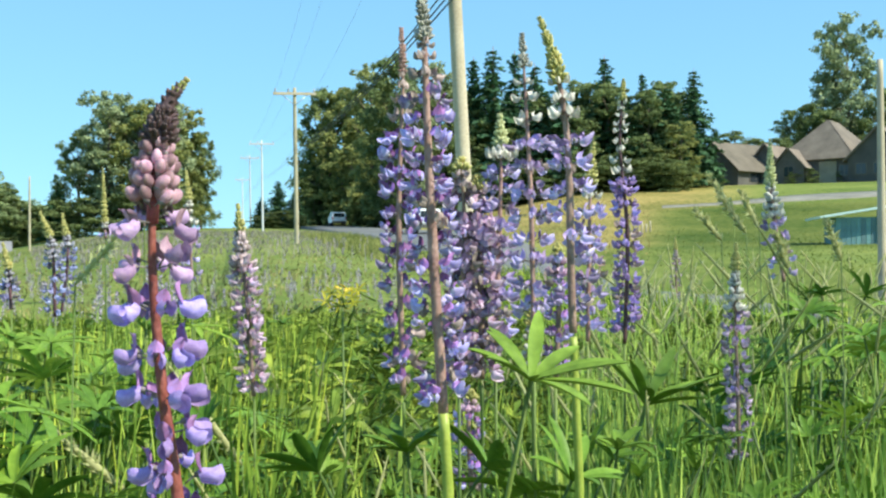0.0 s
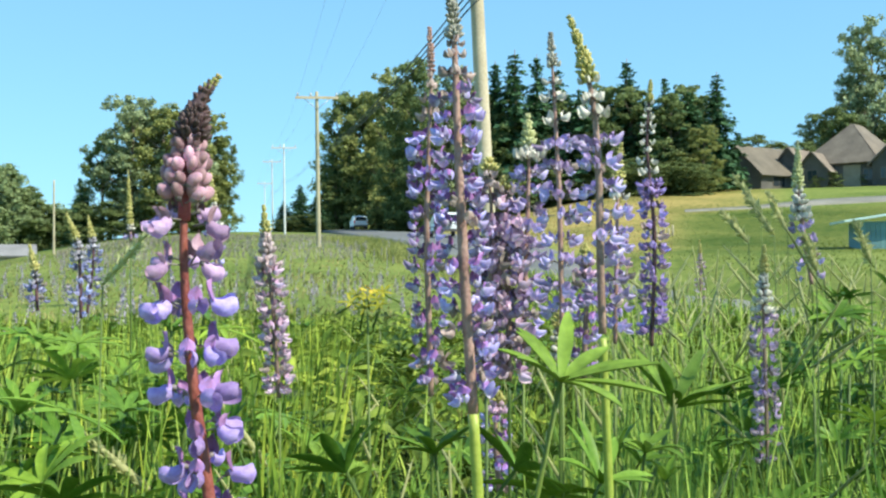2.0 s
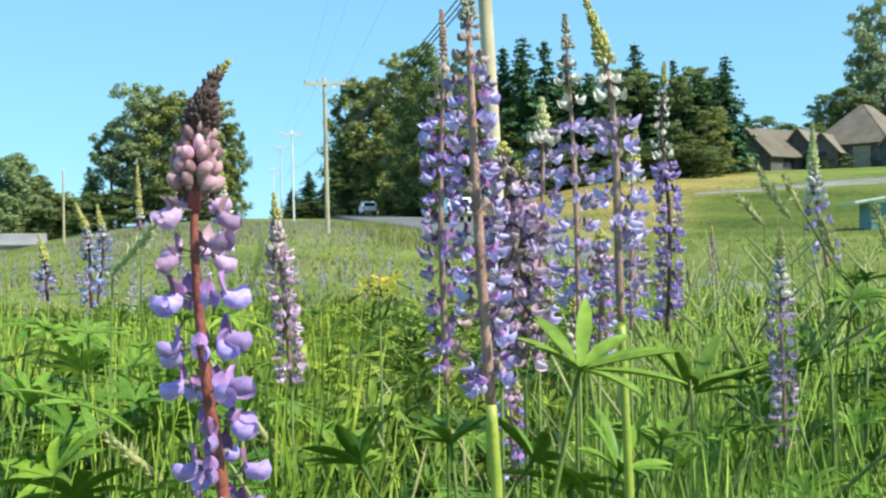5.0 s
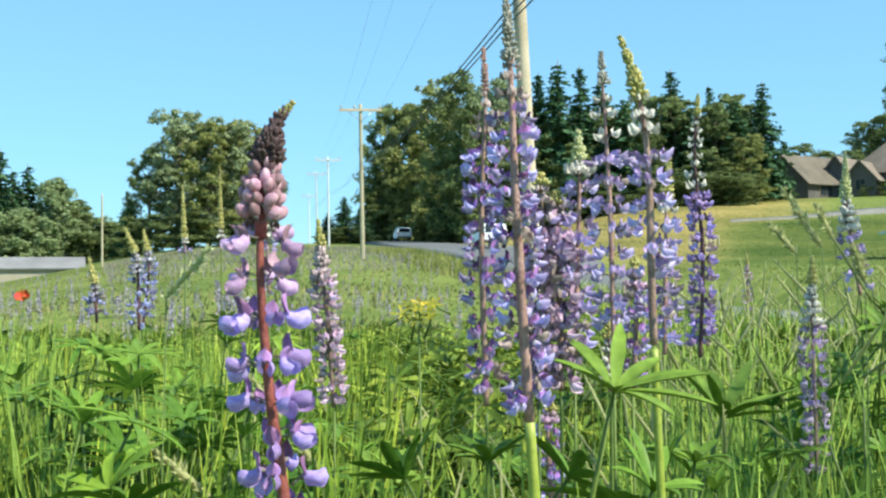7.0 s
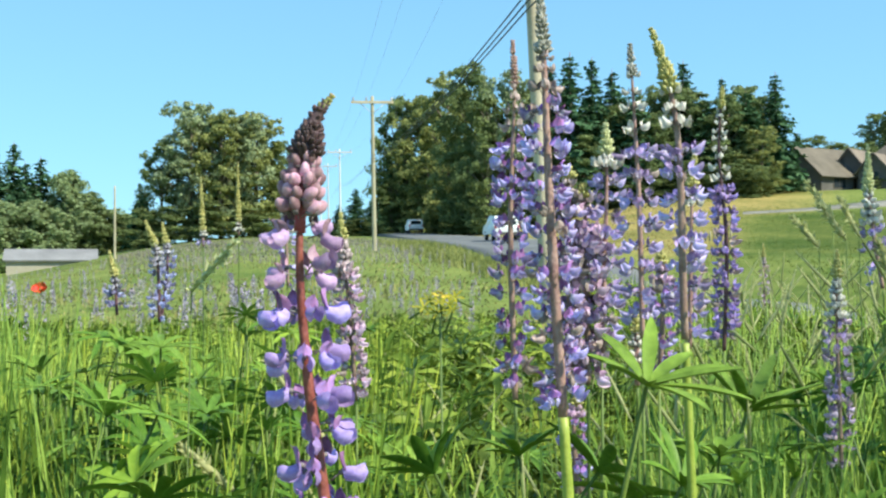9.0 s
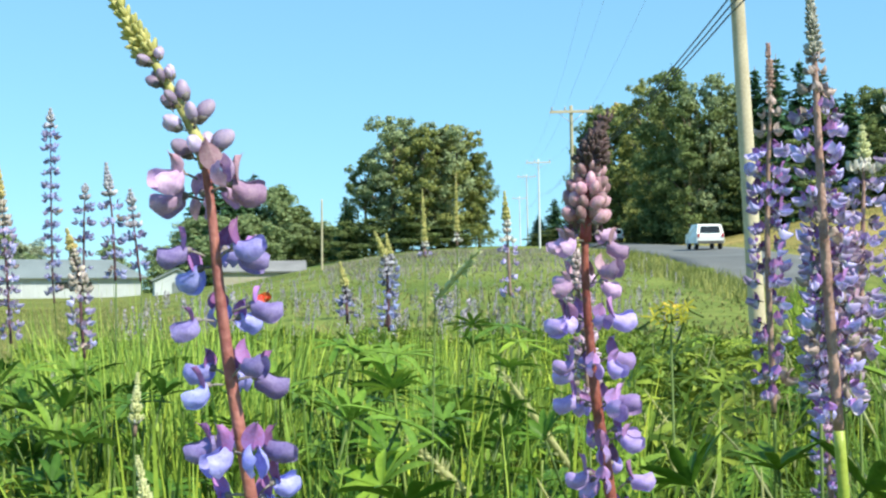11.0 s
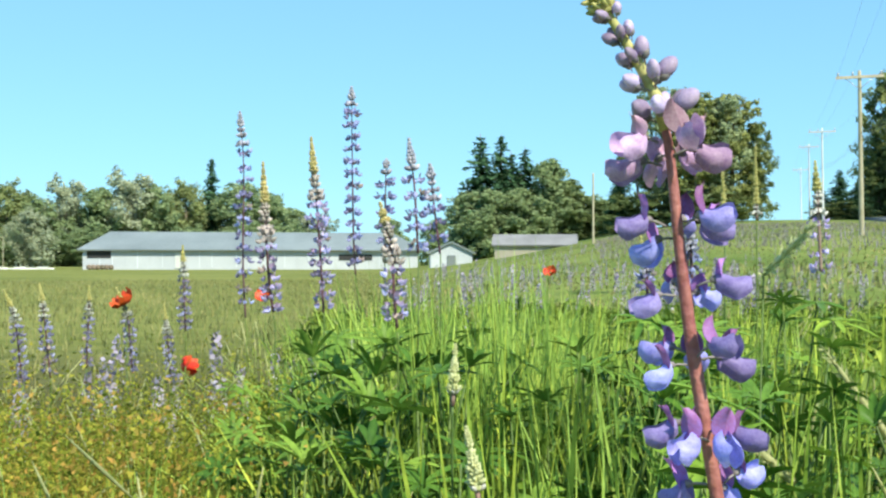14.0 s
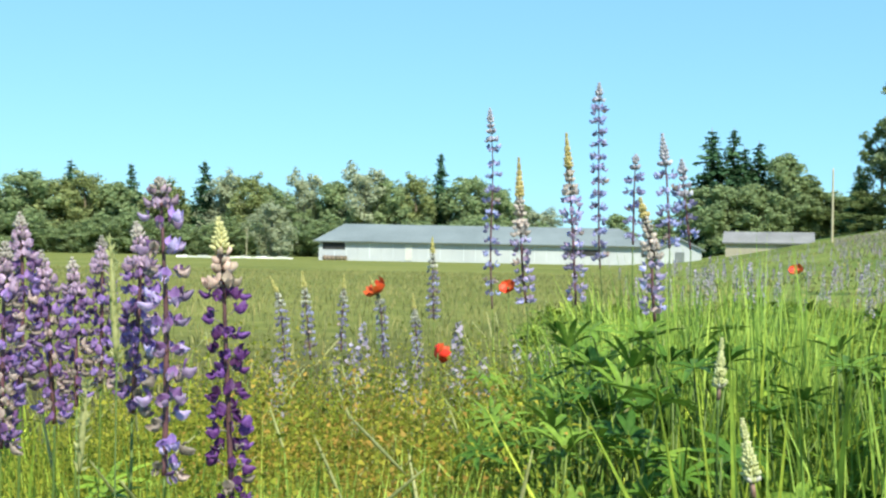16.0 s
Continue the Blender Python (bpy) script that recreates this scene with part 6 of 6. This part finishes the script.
blades("verge_grass", 9000, sector(3, 30, 13, 32), lambda x, y, rng: rng.uniform(0.4, 0.72, len(x)), 0.035, 61, GRASS, "tall rough grass hiding the sunken road", 0.7)
blades("bank_grass", 20000, sector(10.2, 30, 32, 112), lambda x, y, rng: rng.uniform(0.04, 0.13, len(x)) * (1 + 0.6 * np.sin(0.2 * x) * np.cos(0.17 * y)), 0.045, 62, BANK_GRASS, "short uneven green and straw-coloured grass on the bank", 0.9, 2)

STRAW = mat("straw_grass", (0.20, 0.175, 0.05), 0.7, 0.3, 0.12, 1.5, (0.46, 0.33, 0.13), leafy=0.25, pick="island", spread=0.16)
blades("straw_grass", 12000, sector(-4, 10.4, 44, 118), lambda x, y, rng: rng.uniform(0.05, 0.2, len(x)), 0.05, 82, STRAW, "short straw-coloured grass on the dry bank", 0.9, 2)


def along_road(n0, n1, s0, s1):
    """Places in a strip beside the road."""
    def pick(rng, k):
        n, t = rng.uniform(n0, n1, k), rng.uniform(s0, s1, k)
        return 0.45 + LINE_X * t + LINE_Y * n, 20.5 + LINE_Y * t - LINE_X * n
    return pick


blades("verge_grass", 5200, along_road(1.5, 4.85, 8, 62), lambda x, y, rng: rng.uniform(0.25, 0.6, len(x)), 0.04, 95, GRASS_MID, "tall grass on the verge of the road", 0.6)


blades("short_grass", 11000, sector(29, 291, 0.5, 7), lambda x, y, rng: rng.uniform(0.06, 0.2, len(x)), 0.012, 69, GRASS, "short trodden grass round the viewpoint", 0.8, 2)


def weeds(count, where, seed, low, high, leaf=WEED, label="yellow-brown flowering weeds among the grass"):
    """Bushy weeds of thin stems with many small leaves."""
    rng = np.random.default_rng(seed)
    x, y = where(rng, count)
    vs, fs = [], []
    for i in range(len(x)):
        g, h = gz(x[i], y[i]), rng.uniform(low, high)
        for k in range(120):
            f = rng.uniform(0.3, 1.0)
            rad = 0.10 * (1.15 - f) + 0.02
            p = np.array([x[i] + rng.normal() * rad, y[i] + rng.normal() * rad, g + h * f])
            n = len(vs)
            vs += [tuple(q) for q in quad_leaf(rng, p, rng.uniform(0.006, 0.015), 0.6)[:3]]
            fs.append((n, n + 1, n + 2))
        n = len(vs)
        vs += [(x[i] - 0.002, y[i], g), (x[i] + 0.002, y[i], g), (x[i], y[i], g + h)]
        fs.append((n, n + 1, n + 2))
    me = bpy.data.meshes.new("weeds")
    me.from_pydata(vs, [], fs)
    me.materials.append(leaf)
    thing("weeds", label, "weeds", me=me, kind="stuff")


weeds(620, sector(-61, -37, 1.4, 3.2), 25, 0.56, 0.82)
SORREL = mat("sorrel_seed", (0.34, 0.21, 0.035), 0.75, 0.3, 4, 40, (0.48, 0.34, 0.06), leafy=0.3, pick="island", spread=0.2)
for b, r, wide, many in ((-51, 1.7, 3, 24), (-47, 1.75, 2.5, 26), (-49, 2.1, 3.5, 24), (-43.5, 1.6, 2, 8), (-55, 1.9, 2.5, 9)):
    weeds(many, sector(b - wide, b + wide, r - 0.1, r + 0.6), int(-b * 10), 0.62, 0.82, SORREL, "rusty brown sorrel seed heads among the weeds")
blades("broad_grass", 420, sector(-62, -38, 0.8, 1.5), lambda x, y, rng: rng.uniform(0.42, 0.64, len(x)), 0.02, 66, BLADE_LIGHT, "broad bright grass leaves before the weeds", 0.4, 5)
blades("broad_grass", 1500, sector(-60, -36, 1.0, 2.0), lambda x, y, rng: rng.uniform(0.54, 0.78, len(x)), 0.015, 93, BLADE_LIGHT, "broad bright grass leaves before the weeds", 0.25, 5)
blades("broad_grass", 620, sector(-48, -22, 0.85, 1.45), lambda x, y, rng: rng.uniform(0.42, 0.66, len(x)), 0.022, 73, BLADE_LIGHT, "broad bright grass leaves before the weeds", 0.4, 5)
blades("broad_grass", 1500, sector(-60, -34, 1.05, 1.9), lambda x, y, rng: rng.uniform(0.56, 0.8, len(x)), 0.019, 98, BLADE_LIGHT, "bright upright grass leaves among the weeds", 0.3, 5)
blades("broad_grass", 520, sector(-45, -28, 0.9, 1.3), lambda x, y, rng: rng.uniform(0.5, 0.7, len(x)), 0.02, 99, BLADE_LIGHT, "bright upright grass leaves before the lupine foliage", 0.3, 5)
blades("weedy_grass", 3200, sector(-63, -37, 0.95, 2.8), lambda x, y, rng: rng.uniform(0.38, 0.68, len(x)), 0.016, 72, GRASS, "green grass growing among the weeds", 0.5)
blades("weed_stalks", 9000, sector(-62, -36, 1.3, 3.6), lambda x, y, rng: rng.uniform(0.4, 0.8, len(x)), 0.006, 29, WEED, "thin yellow-green weed stalks among the grass", 0.6)
weeds(50, sector(-40, 10, 2.0, 5.0), 26, 0.5, 0.72)


def ears(count, where, height, seed):
    rng = np.random.default_rng(seed)
    x, y = where(rng, count)
    h = height(x, y, rng)
    sh = Shape()
    for i in range(len(x)):
        p = Vector((x[i], y[i], gz(x[i], y[i])))
        a, ln, lean = rng.uniform(0, 6.28), rng.uniform(0.06, 0.12), rng.uniform(0.02, 0.16)
        d = Vector((math.cos(a), math.sin(a), 0)) * lean
        t0, t1 = p + Vector((0, 0, h[i])) + d, p + Vector((0, 0, h[i] + ln * 0.9)) + d * 1.6
        sh.tube([p + Vector((0, 0, h[i] * 0.3)), p + Vector((0, 0, h[i] * 0.7)) + d * 0.45, t0], 0.0009, 4, 1)
        ax_ = (t1 - t0)
        sh.tube([t0 + ax_ * k for k in (0, 0.2, 0.45, 0.75, 1.0)], [0.001, 0.0022, 0.0028, 0.002, 0.0006], 5, 0)
        for k in range(9):
            c = t0 + ax_ * (0.08 + 0.1 * k)
            o = Vector((rng.normal(), rng.normal(), 0.9)).normalized() * rng.uniform(0.006, 0.012)
            q = o.cross(Vector(rng.normal(size=3))).normalized() * 0.0016
            sh.add([c - q, c + q, c + o], [(0, 1, 2)])
    return thing("grass_seed_heads", "pale feathery seed heads above the grass", "grass", me=sh.mesh("grass_seed_heads", [EAR, BLADE_LIGHT]), kind="stuff")


ears(200, sector(6, 13, 1.5, 5), lambda x, y, rng: rng.uniform(0.66, 0.95, len(x)), 31)
ears(230, sector(12, 27, 1.6, 4.5), lambda x, y, rng: rng.uniform(0.7, 0.98, len(x)), 34)
ears(240, sector(-40, 6, 1.4, 5), lambda x, y, rng: rng.uniform(0.55, 0.74, len(x)), 32)
ears(90, sector(-62, -40, 1.4, 4), lambda x, y, rng: rng.uniform(0.5, 0.7, len(x)), 33)


def panicle(base, tip, seed, wide, label, straw=None):
    """A feathery flowering grass head on its bent stalk."""
    rng = np.random.default_rng(seed)
    a, b = Vector(base), Vector(tip)
    g = gz(a.x, a.y)
    p = thing("grass_panicle", label, "grass", "feathery grass heads", Matrix.Translation((a.x, a.y, g)))
    o = Vector((a.x, a.y, g))
    foot = Vector(((a - b).x * 0.5, (a - b).y * 0.5, -0.02))
    sh = Shape()
    sh.tube([foot, foot.lerp(a - o, 0.55) + Vector((0, 0, 0.05)), a - o], 0.0009, 5)
    part("stalk", sh.mesh("stalk", [STEM_GREEN]), p)
    sh, n = Shape(), 110
    ax_ = b - a
    sh.tube([a - o + ax_ * k for k in (0, 0.15, 0.4, 0.7, 0.9, 1.0)], [0.0012, wide * 0.3, wide * 0.36, wide * 0.28, wide * 0.14, 0.0004], 6)
    for i in range(n):
        f = i / n
        c = a + ax_ * f - o
        r = wide * (0.35 + 0.65 * math.sin(math.pi * (0.1 + 0.85 * f)))
        d = (ax_.normalized() * 0.9 + Vector(rng.normal(size=3)) * 0.45).normalized()
        q = d.cross(Vector(rng.normal(size=3))).normalized() * 0.0018
        e = c + d * r * 0.7
        sh.add([c, e - q, e + d * 0.007, e + q], [(0, 1, 2, 3)])
    tagged(part("seed_head", sh.mesh("seed_head", [straw or EAR]), p), kind="stuff")


panicle((-0.269, 1.506, 0.739), (-0.368, 1.47, 0.889), 1, 0.016, "large pale feathery grass head leaning over the meadow")
panicle((-0.378, 1.366, 0.727), (-0.457, 1.339, 0.806), 2, 0.016, "large pale feathery grass head low in the meadow")
panicle((-0.381, 1.17, 0.985), (-0.326, 1.137, 1.036), 3, 0.008, "pale yellow nodding grass head above the meadow", BUD_GREEN)
panicle((-1.172, 0.619, 0.876), (-1.179, 0.613, 1.005), 4, 0.012, "pale green upright grass head beside the purple lupines")
panicle((-1.158, 0.567, 0.766), (-1.153, 0.57, 0.86), 5, 0.010, "pale green upright grass head beside the purple lupines")

panicle((0.438, 1.702, 1.083), (0.402, 1.708, 1.136), 20, 0.011, "feathery green grass head leaning above the tall grass")
panicle((0.443, 1.65, 1.048), (0.409, 1.657, 1.099), 21, 0.012, "feathery green grass head leaning above the tall grass")
panicle((0.457, 1.853, 1.042), (0.418, 1.861, 1.092), 22, 0.013, "feathery green grass head leaning above the tall grass")
panicle((0.488, 1.741, 1.056), (0.461, 1.746, 1.114), 23, 0.011, "feathery green grass head leaning above the tall grass")
panicle((0.469, 1.539, 0.996), (0.456, 1.543, 1.042), 24, 0.012, "feathery green grass head leaning above the tall grass")
panicle((0.568, 1.612, 1.006), (0.55, 1.617, 1.063), 25, 0.013, "feathery green grass head leaning above the tall grass")

# ---- the purple drift of lupines further off ----
def drift(count, where, seed, colour, low, high):
    rng = np.random.default_rng(seed)
    x, y = where(rng, count)
    vs, fs = [], []
    for i in range(len(x)):
        g, top = gz(x[i], y[i]), rng.uniform(low, high)
        ln = rng.uniform(0.2, 0.38)
        for k in range(42):
            f = k / 42
            a = k * 2.4
            rad = 0.035 * (0.25 + 0.75 * f)
            p = np.array([x[i] + math.cos(a) * rad, y[i] + math.sin(a) * rad, g + top - ln * f])
            n = len(vs)
            vs += [tuple(q) for q in quad_leaf(rng, p, 0.026)]
            fs.append((n, n + 1, n + 2, n + 3))
    me = bpy.data.meshes.new("lupine_drift")
    me.from_pydata(vs, [], fs)
    me.materials.append(colour)
    thing("lupine_drift", "hazy drift of blue-purple lupines across the meadow", "lupines", me=me, kind="stuff")


HAZE = mat("drift_purple", (0.34, 0.28, 0.42), 0.7, 0.25, 2, 30, (0.48, 0.41, 0.50), leafy=0.2, pick="island", spread=0.15)
drift(260, sector(-27, -2, 10, 60), 41, HAZE, 0.5, 0.78)
drift(70, sector(-14, -2, 15, 34), 45, HAZE, 0.5, 0.75)
drift(80, sector(-31, -14, 8, 40), 42, HAZE, 0.6, 0.9)
drift(45, sector(-30, -13, 7, 17), 44, HAZE, 0.75, 1.05)
drift(26, sector(-50, -34, 3.5, 5.5), 43, HAZE, 0.5, 0.75)


# ---- poppies ----
def poppy(x, y, z, k, tilt, label):
    g = gz(x, y)
    p = thing("poppy", label, "poppy", "red poppies", Matrix.Translation((x, y, g)))
    sh = Shape()
    sh.tube([(0.0, 0, -0.02), (0.015, 0.0, (z - g) * 0.5), (0, 0, z - g)], [0.002, 0.0016, 0.0013], 6)
    part("stem", sh.mesh("stem", [STEM_GREEN]), p)
    for i in range(4):
        sh = Shape()
        vs, n = [], 7
        for a in range(n):
            for b in range(n):
                u, v = a / (n - 1) * 2 - 1, b / (n - 1)
                w = 0.027 * math.sin(math.pi * (0.12 + 0.74 * v)) ** 0.7
                vs.append((0.003 + 0.031 * v * (1 - 0.18 * u * u), u * w, 0.018 * v * v + 0.006 * math.sin(5 * u + i) * v + 0.008 * u * u))
        vs += [(q[0], q[1], q[2] - 0.0005) for q in vs]
        fs = []
        for a in range(n - 1):
            for b in range(n - 1):
                q = (a * n + b, (a + 1) * n + b, (a + 1) * n + b + 1, a * n + b + 1)
                fs += [q, tuple(n * n + w for w in q[::-1])]
        sh.add(vs, fs)
        part("petal", sh.mesh("petal", [POPPY]), p, m=pose(0, 0, z - g, *tilt) @ pose(0, 0, 0.001 * i, 0, 0, 90 * i + 12) @ Matrix.Scale(k, 4))
    sh = Shape()
    sh.ball((0, 0, 0.006), (0.006, 0.006, 0.007), nu=10, nv=6)
    part("centre", sh.mesh("centre", [POPPY_EYE]), p, m=pose(0, 0, z - g, *tilt) @ Matrix.Scale(k, 4))


poppy(-2.298, 2.272, 0.885, 1.05, (38, -20, 0), "open orange-red poppy above the low lupines")
poppy(-2.129, 2.666, 0.895, 0.75, (50, 10, 0), "small red poppy among the lupines")
poppy(-1.787, 1.914, 0.765, 0.7, (-70, 15, 0), "orange-red poppy nodding low in the weeds")
poppy(-1.688, 3.794, 0.956, 0.75, (45, 0, 0), "small red poppy in the tall grass")
